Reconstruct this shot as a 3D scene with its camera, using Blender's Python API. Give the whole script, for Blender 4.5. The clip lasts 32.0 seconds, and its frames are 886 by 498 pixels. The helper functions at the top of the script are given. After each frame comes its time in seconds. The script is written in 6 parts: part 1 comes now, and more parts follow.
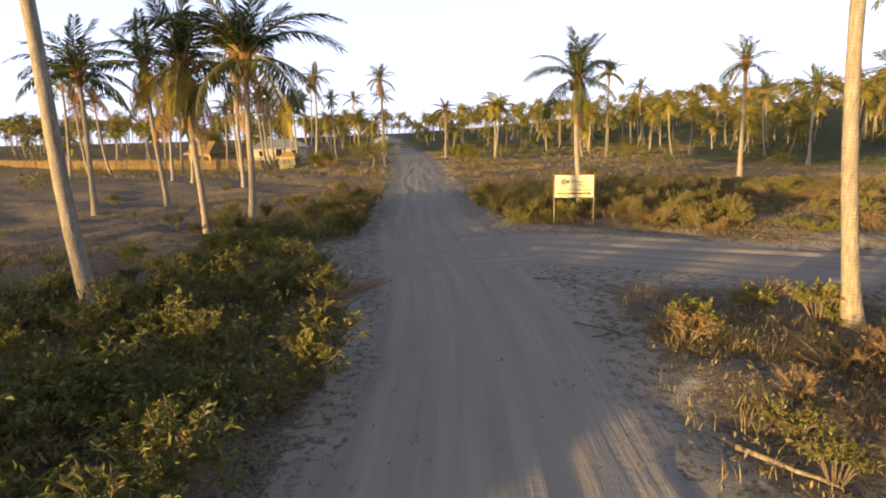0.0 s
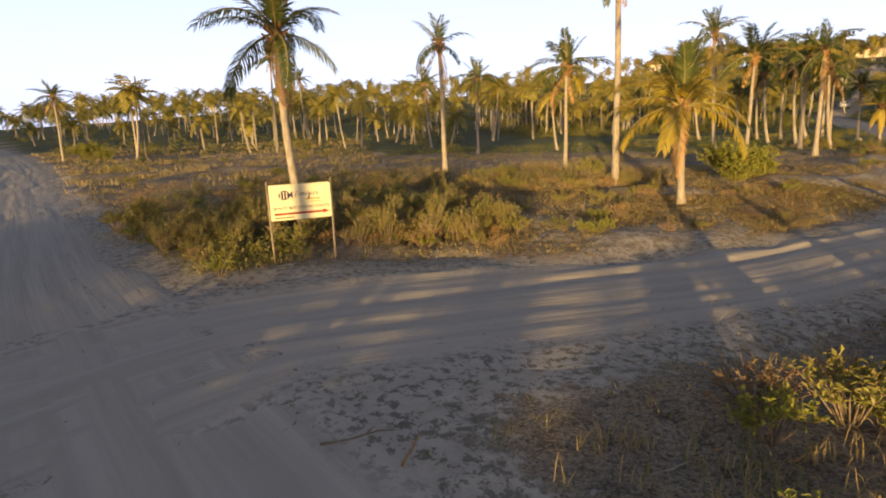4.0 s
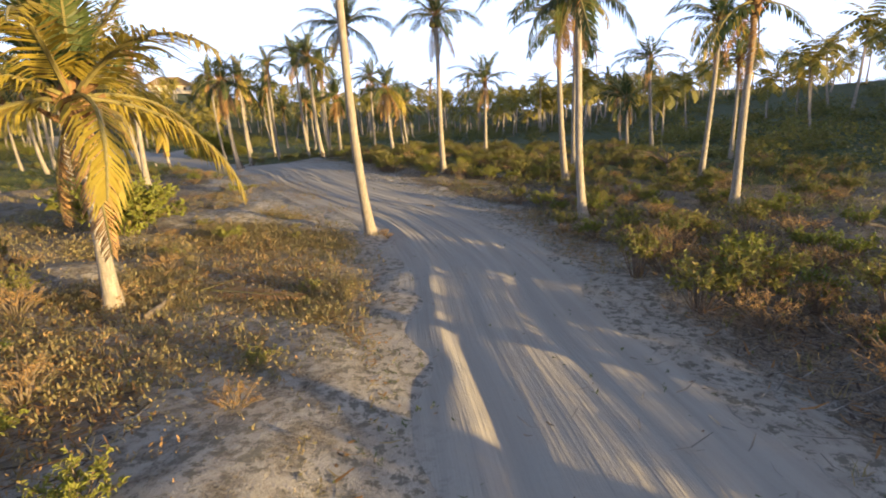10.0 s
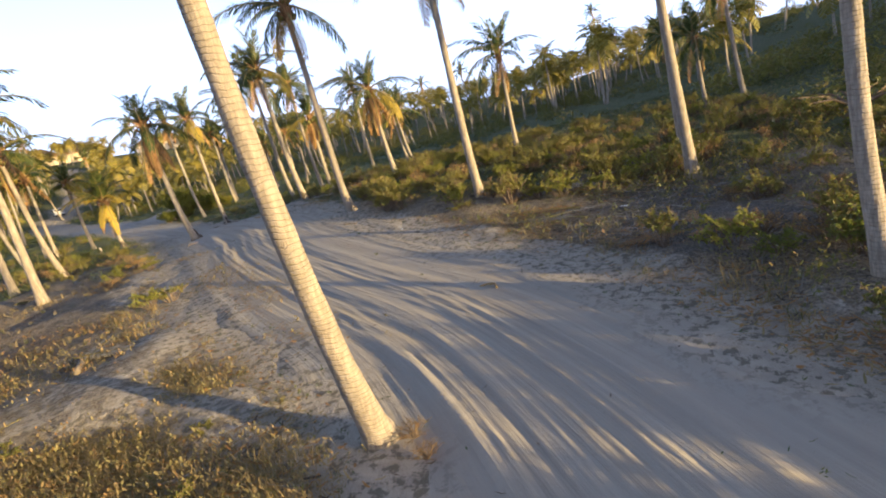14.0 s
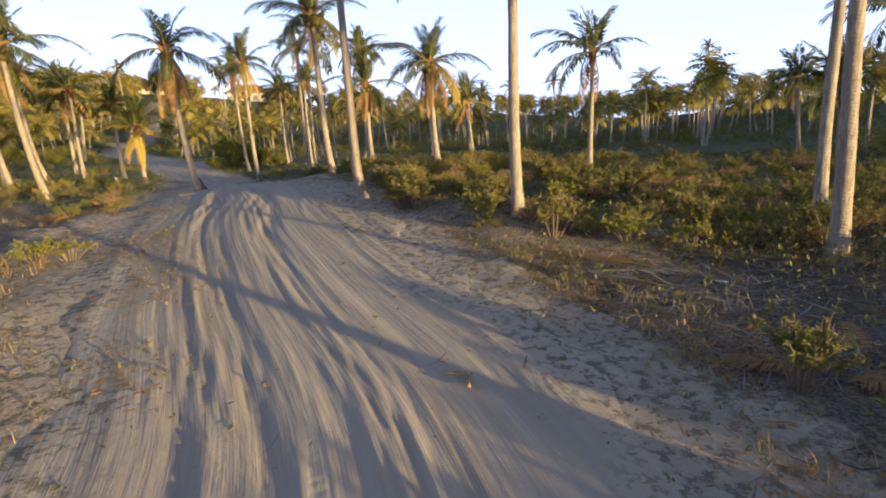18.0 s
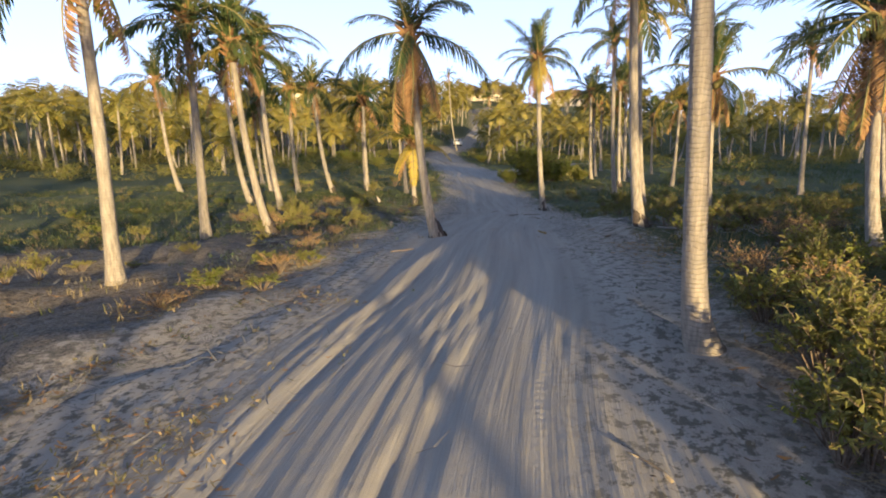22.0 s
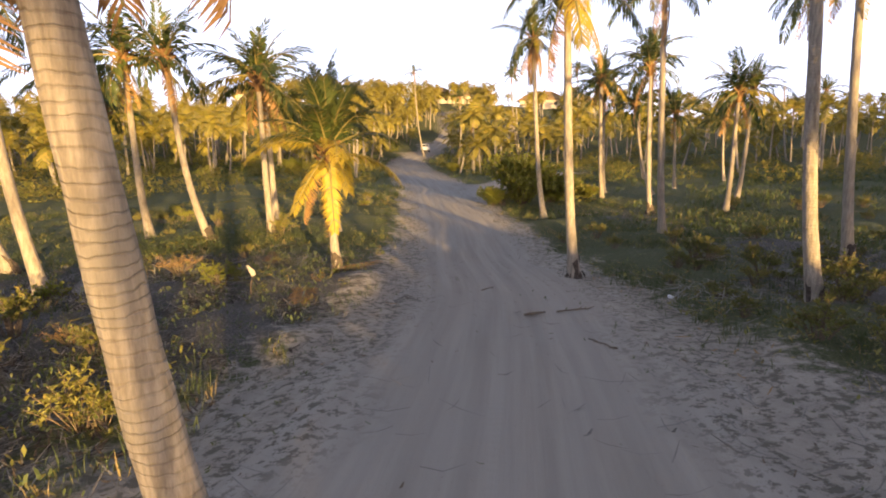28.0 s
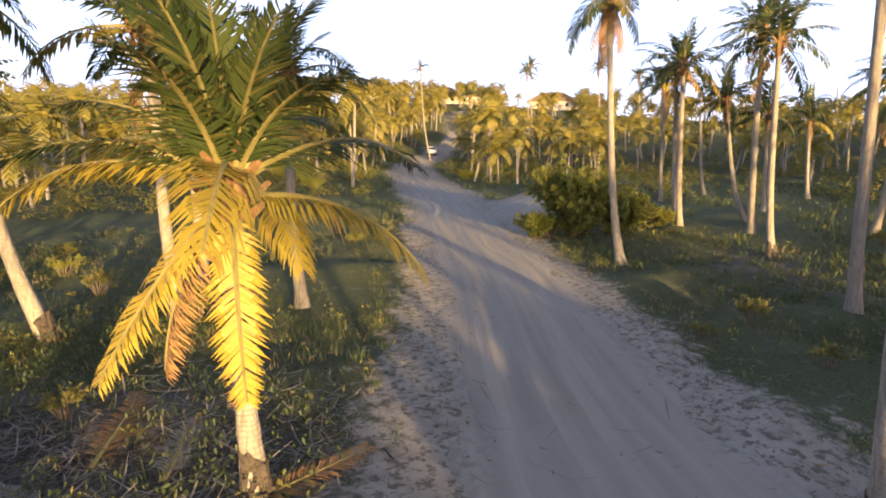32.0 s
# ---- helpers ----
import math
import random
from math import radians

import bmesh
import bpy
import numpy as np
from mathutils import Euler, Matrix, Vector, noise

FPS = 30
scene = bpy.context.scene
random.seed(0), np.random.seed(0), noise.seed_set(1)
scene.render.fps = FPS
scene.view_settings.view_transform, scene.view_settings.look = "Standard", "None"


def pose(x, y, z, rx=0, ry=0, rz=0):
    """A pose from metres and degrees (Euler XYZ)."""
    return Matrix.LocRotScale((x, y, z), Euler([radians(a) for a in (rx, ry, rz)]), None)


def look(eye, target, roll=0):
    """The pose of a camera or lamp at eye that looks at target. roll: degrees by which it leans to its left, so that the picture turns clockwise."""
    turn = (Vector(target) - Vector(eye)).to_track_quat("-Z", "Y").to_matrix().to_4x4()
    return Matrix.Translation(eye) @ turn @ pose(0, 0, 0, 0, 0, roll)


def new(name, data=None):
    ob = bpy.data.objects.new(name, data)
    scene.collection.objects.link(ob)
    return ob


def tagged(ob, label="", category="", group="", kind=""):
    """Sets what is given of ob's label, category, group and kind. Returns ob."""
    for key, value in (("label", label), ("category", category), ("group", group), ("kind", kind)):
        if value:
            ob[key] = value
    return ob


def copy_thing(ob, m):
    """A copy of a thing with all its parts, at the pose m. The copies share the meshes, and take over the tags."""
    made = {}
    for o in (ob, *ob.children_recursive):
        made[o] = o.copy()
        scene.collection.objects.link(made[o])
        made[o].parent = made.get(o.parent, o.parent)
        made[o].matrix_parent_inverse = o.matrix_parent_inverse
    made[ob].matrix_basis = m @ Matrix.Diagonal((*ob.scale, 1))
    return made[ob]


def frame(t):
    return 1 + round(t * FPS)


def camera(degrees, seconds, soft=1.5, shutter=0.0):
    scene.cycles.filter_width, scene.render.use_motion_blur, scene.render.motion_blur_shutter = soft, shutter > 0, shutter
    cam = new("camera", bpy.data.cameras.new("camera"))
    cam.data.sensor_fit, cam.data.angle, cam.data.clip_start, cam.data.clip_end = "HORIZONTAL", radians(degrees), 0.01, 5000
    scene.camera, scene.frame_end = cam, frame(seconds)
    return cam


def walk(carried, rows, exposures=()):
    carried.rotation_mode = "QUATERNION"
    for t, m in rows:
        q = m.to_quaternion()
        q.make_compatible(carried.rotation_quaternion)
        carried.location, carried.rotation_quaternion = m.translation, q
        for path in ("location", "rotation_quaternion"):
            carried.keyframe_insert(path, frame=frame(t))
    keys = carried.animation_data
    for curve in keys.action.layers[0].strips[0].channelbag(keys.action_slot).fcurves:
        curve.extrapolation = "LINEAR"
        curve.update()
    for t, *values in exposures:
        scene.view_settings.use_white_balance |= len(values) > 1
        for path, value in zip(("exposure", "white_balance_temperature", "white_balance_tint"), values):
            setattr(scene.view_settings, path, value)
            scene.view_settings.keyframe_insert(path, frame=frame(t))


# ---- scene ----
cam = camera(77.4, 32.0, 1.9)
PATH = [
    (0, (7.466, 2.639, 3.093), (6.671, 4.43, 2.693), -1.6),
    (0.5, (7.133, 3.391, 2.964), (6.368, 5.196, 2.568), -1.6),
    (1, (6.784, 4.197, 2.847), (6.051, 6.016, 2.453), -1.6),
    (1.5, (6.455, 5.015, 2.711), (5.751, 6.846, 2.321), -1.7),
    (2, (6.103, 5.792, 2.648), (5.524, 7.666, 2.255), -1.9),
    (2.5, (5.735, 6.737, 2.637), (5.395, 8.665, 2.227), -1.9),
    (3, (5.422, 7.596, 2.671), (5.31, 9.548, 2.25), -2.1),
    (3.5, (5.118, 8.492, 2.774), (5.233, 10.44, 2.336), -2.0),
    (4, (4.897, 9.389, 2.878), (5.24, 11.307, 2.427), -2.0),
    (4.5, (4.738, 10.323, 2.888), (5.306, 12.184, 2.428), -2.0),
    (6.5, (5.183, 13.71, 1.9), (6.47, 15.192, 1.517), -1.1),
    (7, (5.464, 14.645, 2.081), (6.905, 15.974, 1.688), -1.3),
    (7.5, (5.747, 15.539, 2.227), (7.317, 16.712, 1.826), -1.4),
    (8, (6.113, 16.352, 2.347), (7.783, 17.374, 1.939), -1.6),
    (8.5, (6.558, 17.149, 2.42), (8.311, 18.016, 2.004), -1.8),
    (9, (7.063, 17.916, 2.539), (8.889, 18.607, 2.108), -1.7),
    (9.5, (7.801, 18.744, 2.522), (9.69, 19.24, 2.09), -1.8),
    (10, (8.555, 19.447, 2.572), (10.48, 19.766, 2.131), -1.8),
    (10.5, (9.419, 20.111, 2.629), (11.349, 20.39, 2.182), -1.9),
    (11, (10.367, 20.726, 2.593), (12.296, 21.014, 2.15), -1.9),
    (11.5, (11.465, 21.291, 2.588), (13.393, 21.586, 2.149), -1.9),
    (12, (12.683, 21.786, 2.636), (14.61, 22.094, 2.196), -3.3),
    (12.5, (13.997, 22.224, 2.721), (15.91, 22.61, 2.283), -14.0),
    (13, (15.231, 22.284, 2.729), (17.143, 22.677, 2.292), -14.4),
    (13.5, (16.443, 22.073, 2.719), (18.355, 22.46, 2.28), -13.6),
    (14, (17.663, 21.598, 2.662), (19.576, 21.991, 2.229), -13.6),
    (14.5, (18.728, 21.025, 2.501), (20.668, 21.279, 2.088), 5.5),
    (16.5, (20.327, 20.813, 2.028), (22.2, 21.386, 1.624), -1.7),
    (17, (20.64, 20.973, 2.023), (22.507, 21.565, 1.62), -1.6),
    (17.5, (21.109, 21.181, 2.051), (22.978, 21.772, 1.653), -1.5),
    (18, (21.753, 21.457, 2.113), (23.623, 22.045, 1.714), -1.5),
    (18.5, (22.497, 21.77, 2.156), (24.365, 22.367, 1.762), -1.4),
    (19, (23.334, 22.181, 2.244), (25.171, 22.869, 1.854), -1.3),
    (19.5, (24.384, 22.67, 2.306), (26.192, 23.434, 1.919), -1.4),
    (20, (25.464, 23.189, 2.345), (27.267, 23.967, 1.964), -1.0),
    (20.5, (26.558, 23.712, 2.42), (28.307, 24.605, 2.042), -1.0),
    (21, (27.635, 24.3, 2.53), (29.269, 25.391, 2.156), -0.5),
    (21.5, (28.724, 24.904, 2.636), (30.185, 26.218, 2.265), -0.4),
    (22, (29.647, 25.598, 2.689), (30.947, 27.072, 2.321), -0.3),
    (22.5, (30.686, 26.38, 2.809), (31.964, 27.873, 2.437), -0.3),
    (23, (31.622, 27.195, 2.86), (32.95, 28.643, 2.486), -0.3),
    (23.5, (32.392, 27.891, 2.978), (33.781, 29.278, 2.597), -0.2),
    (24, (33.128, 28.56, 3.039), (34.518, 29.946, 2.657), -0.2),
    (24.5, (33.774, 29.233, 3.052), (35.167, 30.616, 2.67), -0.2),
    (25, (34.376, 29.88, 3.061), (35.771, 31.262, 2.68), -0.2),
    (25.5, (34.914, 30.457, 3.059), (36.307, 31.84, 2.674), -0.2),
    (27.5, (37.29, 33.24, 2.762), (38.67, 34.647, 2.418), -0.7),
    (28, (38.0, 34.11, 2.867), (39.38, 35.515, 2.514), -0.6),
    (28.5, (38.735, 34.8, 2.908), (40.113, 36.206, 2.556), -0.6),
    (29, (39.479, 35.556, 2.912), (40.853, 36.966, 2.561), -0.7),
    (29.5, (40.143, 36.401, 2.887), (41.52, 37.809, 2.538), -0.7),
    (30, (40.804, 37.254, 2.881), (42.183, 38.661, 2.536), -0.8),
    (30.5, (41.484, 38.066, 3.002), (42.859, 39.475, 2.647), -0.7),
    (31, (42.132, 38.913, 3.081), (43.504, 40.326, 2.728), -0.9),
    (31.5, (42.776, 39.798, 3.206), (44.144, 41.214, 2.849), -0.8),
    (32, (43.45, 40.82, 3.2), (44.825, 42.23, 2.852), 0.0),
]
walk(cam, [(t, look(eye, target, roll)) for t, eye, target, roll in PATH],
     [(0, 0.33, 6600, 14), (4.5, 0.1, 6600, 14), (9, 0.55, 5750, 11), (12, 0.74, 5650, 10), (14, 0.62, 5500, 11), (17, 0.46, 5700, 12), (19, 0.32, 5500, 13), (23, 0.52, 5150, 11), (26, 0.86, 5650, 13), (28, 0.77, 6600, 18), (32, 0.8, 5950, 17)])

# ---- world, sun, exposure ----
SUN_AZ, SUN_EL = radians(246.0), radians(4.2)
world = bpy.data.worlds.new("evening_sky")
scene.world = world
world.use_nodes = True
wn, wl = world.node_tree.nodes, world.node_tree.links
sky = wn.new("ShaderNodeTexSky")
sky.sky_type = 'NISHITA'
sky.sun_disc = False
sky.sun_elevation = SUN_EL
sky.sun_rotation = radians(90) - SUN_AZ
sky.air_density, sky.dust_density, sky.ozone_density = 1.0, 2.0, 1.0
back = wn["Background"]
back.inputs["Strength"].default_value = 0.08
wl.new(sky.outputs[0], back.inputs["Color"])
# pale evening haze, thickest at the horizon and even all round
way = wn.new("ShaderNodeTexCoord")
up = wn.new("ShaderNodeSeparateXYZ")
wl.new(way.outputs["Generated"], up.inputs[0])
fall = wn.new("ShaderNodeMapRange")
fall.interpolation_type = 'SMOOTHSTEP'
fall.inputs[1].default_value, fall.inputs[2].default_value, fall.inputs[3].default_value, fall.inputs[4].default_value = 0.02, 0.85, 0.95, 0.0
wl.new(up.outputs[2], fall.inputs[0])
haze = wn.new("ShaderNodeBackground")
haze.inputs["Color"].default_value = (0.78, 0.91, 1.29, 1)
wl.new(fall.outputs[0], haze.inputs["Strength"])
both = wn.new("ShaderNodeAddShader")
wl.new(back.outputs[0], both.inputs[0]), wl.new(haze.outputs[0], both.inputs[1])
wl.new(both.outputs[0], wn["World Output"].inputs["Surface"])

sun_data = bpy.data.lights.new("sun", "SUN")
sun_data.energy, sun_data.angle, sun_data.color = 9.0, radians(1.0), (1.0, 0.68, 0.25)
sun = new("sun", sun_data)
to_sun = Vector((math.cos(SUN_AZ) * math.cos(SUN_EL), math.sin(SUN_AZ) * math.cos(SUN_EL), math.sin(SUN_EL)))
sun.matrix_world = look(to_sun * 50 + Vector((20, 20, 0)), (20, 20, 0))

# ---- materials ----
class Graph:
    """A small builder for a node material."""

    def __init__(self, name, rough=0.8, spec=0.25):
        self.mat = bpy.data.materials.new(name)
        self.mat.use_nodes = True
        self.nodes, self.links = self.mat.node_tree.nodes, self.mat.node_tree.links
        self.bsdf = self.nodes["Principled BSDF"]
        self.bsdf.inputs["Roughness"].default_value = rough
        self.bsdf.inputs["Specular IOR Level"].default_value = spec
        self.out = self.nodes["Material Output"]

    def put(self, socket, value):
        if isinstance(value, bpy.types.NodeSocket):
            self.links.new(value, socket)
        elif isinstance(value, tuple) and len(value) == 3 and socket.type == 'RGBA':
            socket.default_value = (*value, 1)
        else:
            socket.default_value = value

    def coord(self, kind="Object", scale=(1, 1, 1)):
        c = self.nodes.new("ShaderNodeTexCoord")
        m = self.nodes.new("ShaderNodeMapping")
        m.inputs["Scale"].default_value = scale
        self.links.new(c.outputs[kind], m.inputs["Vector"])
        return m.outputs[0]

    def place(self, scale=(1, 1, 1)):
        c = self.nodes.new("ShaderNodeNewGeometry")
        m = self.nodes.new("ShaderNodeMapping")
        m.inputs["Scale"].default_value = scale
        self.links.new(c.outputs["Position"], m.inputs["Vector"])
        return m.outputs[0]

    def noise(self, vec, scale, detail=4.0, rough=0.6):
        n = self.nodes.new("ShaderNodeTexNoise")
        n.inputs["Scale"].default_value, n.inputs["Detail"].default_value, n.inputs["Roughness"].default_value = scale, detail, rough
        self.links.new(vec, n.inputs["Vector"])
        return n.outputs["Fac"]

    def step(self, value, lo, hi):
        m = self.nodes.new("ShaderNodeMapRange")
        m.interpolation_type = 'SMOOTHSTEP'
        self.put(m.inputs[0], value)
        m.inputs[1].default_value, m.inputs[2].default_value = lo, hi
        return m.outputs[0]

    def math(self, op, a, b=0.0):
        m = self.nodes.new("ShaderNodeMath")
        m.operation = op
        self.put(m.inputs[0], a), self.put(m.inputs[1], b)
        return m.outputs[0]

    def mix(self, fac, a, b):
        m = self.nodes.new("ShaderNodeMix")
        m.data_type = 'RGBA'
        self.put(m.inputs[0], fac), self.put(m.inputs[6], a), self.put(m.inputs[7], b)
        return m.outputs[2]

    def attr(self, name):
        a = self.nodes.new("ShaderNodeAttribute")
        a.attribute_name = name
        return a.outputs["Fac"]

    def random(self):
        return self.nodes.new("ShaderNodeObjectInfo").outputs["Random"]

    def island(self):
        return self.nodes.new("ShaderNodeNewGeometry").outputs["Random Per Island"]

    def bump(self, height, strength=0.4, dist=0.02):
        b = self.nodes.new("ShaderNodeBump")
        b.inputs["Strength"].default_value, b.inputs["Distance"].default_value = strength, dist
        self.links.new(height, b.inputs["Height"])
        self.links.new(b.outputs[0], self.bsdf.inputs["Normal"])
        return b.outputs[0]

    def color(self, value):
        self.put(self.bsdf.inputs["Base Color"], value)
        return self

    def leafy(self, col, amount=0.4):
        """Light that shines through a thin leaf."""
        t = self.nodes.new("ShaderNodeBsdfTranslucent")
        self.put(t.inputs["Color"], col)
        m = self.nodes.new("ShaderNodeMixShader")
        m.inputs[0].default_value = amount
        self.links.new(self.bsdf.outputs[0], m.inputs[1])
        self.links.new(t.outputs[0], m.inputs[2])
        self.links.new(m.outputs[0], self.out.inputs["Surface"])
        return self


def leaf_material(name, dark, light, dry, dry_share=0.15, amount=0.35, rough=0.5):
    gr = Graph(name, rough, 0.35)
    col = gr.mix(gr.random(), dark, light)
    col = gr.mix(gr.step(gr.island(), 1.0 - dry_share - 0.12, 1.0), col, dry)
    col = gr.mix(gr.step(gr.noise(gr.place(), 1.7, 3), 0.35, 0.7), col, gr.mix(0.5, col, light))
    gr.color(col).leafy(col, amount)
    return gr.mat


def plain(name, a, b, scale=12.0, rough=0.85, bump=0.4, dist=0.01, spec=0.2, stretch=(1, 1, 1)):
    gr = Graph(name, rough, spec)
    v = gr.coord("Object", stretch)
    n1, n2 = gr.noise(v, scale, 5), gr.noise(v, scale * 0.13, 3)
    col = gr.mix(gr.step(n1, 0.3, 0.7), a, b)
    col = gr.mix(gr.math('MULTIPLY', gr.step(n2, 0.4, 0.7), 0.5), col, a)
    gr.color(col)
    gr.bump(n1, bump, dist)
    return gr.mat


def ground_material():
    gr = Graph("sandy_ground", 0.95, 0.1)
    p = gr.place()
    fine, mid, wide = gr.noise(p, 28, 5, 0.7), gr.noise(p, 3.1, 5, 0.65), gr.noise(p, 0.35, 4, 0.6)
    speck = gr.noise(p, 95, 3, 0.7)
    sand = gr.mix(gr.step(mid, 0.3, 0.7), (0.37, 0.325, 0.275), (0.48, 0.425, 0.36))
    mottle = gr.math('MULTIPLY', gr.step(gr.noise(p, 7.0, 5, 0.72), 0.50, 0.585), 0.8)
    sand = gr.mix(mottle, sand, (0.14, 0.128, 0.10))
    dirt = gr.mix(gr.step(fine, 0.35, 0.65), (0.14, 0.115, 0.09), (0.34, 0.285, 0.22))
    dirt = gr.mix(gr.step(mid, 0.5, 0.68), dirt, (0.085, 0.07, 0.055))
    dirt = gr.mix(gr.step(speck, 0.6, 0.72), dirt, (0.36, 0.28, 0.17))
    clod, straw = gr.noise(p, 13, 4, 0.75), gr.noise(gr.place((9, 23, 9)), 1.0, 4, 0.75)
    dirt = gr.mix(gr.math('MULTIPLY', gr.step(clod, 0.53, 0.6), 0.75), dirt, (0.06, 0.05, 0.04))
    dirt = gr.mix(gr.math('MULTIPLY', gr.step(straw, 0.56, 0.63), 0.7), dirt, (0.42, 0.32, 0.18))
    green = gr.mix(gr.step(fine, 0.35, 0.65), (0.065, 0.08, 0.04), (0.15, 0.155, 0.08))
    green = gr.mix(gr.step(mid, 0.56, 0.7), green, (0.19, 0.165, 0.12))
    g_mask = gr.step(gr.math('ADD', gr.attr("green"), gr.math('MULTIPLY', gr.math('SUBTRACT', wide, 0.5), 1.2)), 0.35, 0.62)
    col = gr.mix(g_mask, dirt, green)
    ash = gr.step(gr.math('ADD', gr.attr("ash"), gr.math('MULTIPLY', gr.math('SUBTRACT', mid, 0.5), 1.5)), 0.4, 0.75)
    col = gr.mix(ash, col, gr.mix(gr.step(fine, 0.35, 0.7), (0.07, 0.064, 0.058), (0.24, 0.22, 0.2)))
    wob = gr.math('MULTIPLY', gr.math('SUBTRACT', gr.math('ADD', mid, gr.math('MULTIPLY', fine, 0.5)), 0.75), 1.5)
    s_mask = gr.step(gr.math('ADD', gr.attr("sand"), wob), 0.3, 0.68)
    col = gr.mix(s_mask, col, gr.mix(gr.math('MULTIPLY', gr.step(speck, 0.58, 0.7), 0.5), sand, (0.16, 0.12, 0.08)))
    gr.color(col)
    h = gr.math('ADD', gr.math('MULTIPLY', fine, 0.6), mid)
    gr.bump(h, 0.8, 0.05)
    return gr.mat


def road_material():
    gr = Graph("pale_sand", 0.95, 0.1)
    u, v = gr.attr("across"), gr.attr("along")
    comb = gr.nodes.new("ShaderNodeCombineXYZ")
    gr.links.new(u, comb.inputs[0])
    gr.links.new(gr.math('MULTIPLY', v, 0.035), comb.inputs[1])
    ruts = gr.noise(comb.outputs[0], 4.0, 5, 0.56)
    lines = gr.noise(comb.outputs[0], 13.0, 3, 0.6)
    p = gr.place()
    fine, mid, wide = gr.noise(p, 40, 4, 0.7), gr.noise(p, 4.0, 5, 0.6), gr.noise(p, 0.5, 3, 0.5)
    col = gr.mix(gr.step(ruts, 0.3, 0.7), (0.35, 0.31, 0.265), (0.44, 0.395, 0.34))
    col = gr.mix(gr.step(wide, 0.35, 0.65), col, gr.mix(0.5, col, (0.40, 0.36, 0.315)))
    col = gr.mix(gr.math('MULTIPLY', gr.step(gr.noise(p, 70, 2, 0.7), 0.66, 0.75), 0.6), col, (0.16, 0.12, 0.08))
    # crushed growth and crumbs mottle the edges of the track
    rim = gr.step(gr.math('ADD', gr.math('ABSOLUTE', u), gr.math('MULTIPLY', gr.math('SUBTRACT', wide, 0.5), 2.0)), 1.3, 2.3)
    spots = gr.step(gr.noise(p, 7.5, 5, 0.72), 0.50, 0.575)
    col = gr.mix(gr.math('MULTIPLY', gr.math('MULTIPLY', rim, spots), 0.85), col, (0.13, 0.118, 0.092))
    # tyre tread: fine bars across the line of travel, inside the wheel tracks
    wave = gr.nodes.new("ShaderNodeTexWave")
    wave.wave_type, wave.bands_direction = 'BANDS', 'Y'
    wave.inputs["Scale"].default_value, wave.inputs["Distortion"].default_value = 2.6, 1.5
    comb2 = gr.nodes.new("ShaderNodeCombineXYZ")
    gr.links.new(u, comb2.inputs[0]), gr.links.new(v, comb2.inputs[1])
    gr.links.new(comb2.outputs[0], wave.inputs["Vector"])
    tread = gr.math('MULTIPLY', wave.outputs["Fac"], gr.step(ruts, 0.58, 0.66))
    h = gr.math('ADD', gr.math('ADD', gr.math('MULTIPLY', ruts, 1.7), gr.math('MULTIPLY', lines, 0.8)), gr.math('ADD', gr.math('MULTIPLY', tread, 0.14), gr.math('ADD', gr.math('MULTIPLY', mid, 0.7), gr.math('MULTIPLY', fine, 0.14))))
    gr.color(col)
    gr.bump(h, 0.46, 0.035)
    return gr.mat


def trunk_material():
    gr = Graph("palm_bark", 0.85, 0.2)
    v = gr.coord("Object")
    sep = gr.nodes.new("ShaderNodeSeparateXYZ")
    gr.links.new(v, sep.inputs[0])
    wobble = gr.math('MULTIPLY', gr.noise(v, 2.1, 4), 0.17)
    z = gr.math('ADD', sep.outputs[2], wobble)
    ring = gr.math('ABSOLUTE', gr.math('SINE', gr.math('MULTIPLY', z, 60.0)))
    groove = gr.step(ring, 0.0, 0.5)
    grain = gr.noise(gr.coord("Object", (22, 22, 4)), 1.0, 5, 0.65)
    blotch = gr.noise(v, 2.2, 4)
    col = gr.mix(gr.step(grain, 0.3, 0.7), (0.21, 0.178, 0.142), (0.43, 0.368, 0.295))
    col = gr.mix(gr.step(blotch, 0.48, 0.72), col, (0.27, 0.24, 0.195))
    col = gr.mix(gr.math('MAXIMUM', groove, gr.step(gr.noise(v, 5.5, 4), 0.4, 0.6)), gr.mix(0.27, col, (0.12, 0.10, 0.08)), col)
    col = gr.mix(gr.math('MULTIPLY', gr.random(), 0.35), col, (0.25, 0.205, 0.16))
    gr.color(col)
    gr.bump(gr.math('ADD', gr.math('MULTIPLY', groove, 0.5), grain), 0.8, 0.016)
    return gr.mat


M_GROUND, M_ROAD, M_TRUNK = ground_material(), road_material(), trunk_material()
M_LEAF = leaf_material("palm_leaf", (0.032, 0.058, 0.02), (0.095, 0.12, 0.032), (0.25, 0.19, 0.05), 0.13, 0.3)
# yellow fronds, with the gold of the low sun put into the leaf colour
M_GOLD = leaf_material("sun_gold_palm_leaf", (0.28, 0.22, 0.03), (0.46, 0.35, 0.045), (0.34, 0.20, 0.06), 0.12, 0.35)
M_DEAD = leaf_material("dead_palm_leaf", (0.28, 0.15, 0.055), (0.48, 0.28, 0.11), (0.18, 0.11, 0.05), 0.25, 0.2, 0.8)
M_GREY = leaf_material("weathered_palm_leaf", (0.24, 0.22, 0.195), (0.42, 0.385, 0.34), (0.14, 0.12, 0.10), 0.25, 0.1, 0.85)
M_FAR = leaf_material("grove_palm_leaf", (0.12, 0.125, 0.026), (0.32, 0.265, 0.05), (0.36, 0.27, 0.06), 0.3, 0.3)
M_SHRUB = leaf_material("shrub_leaf", (0.10, 0.12, 0.035), (0.24, 0.225, 0.055), (0.34, 0.25, 0.08), 0.2, 0.3)
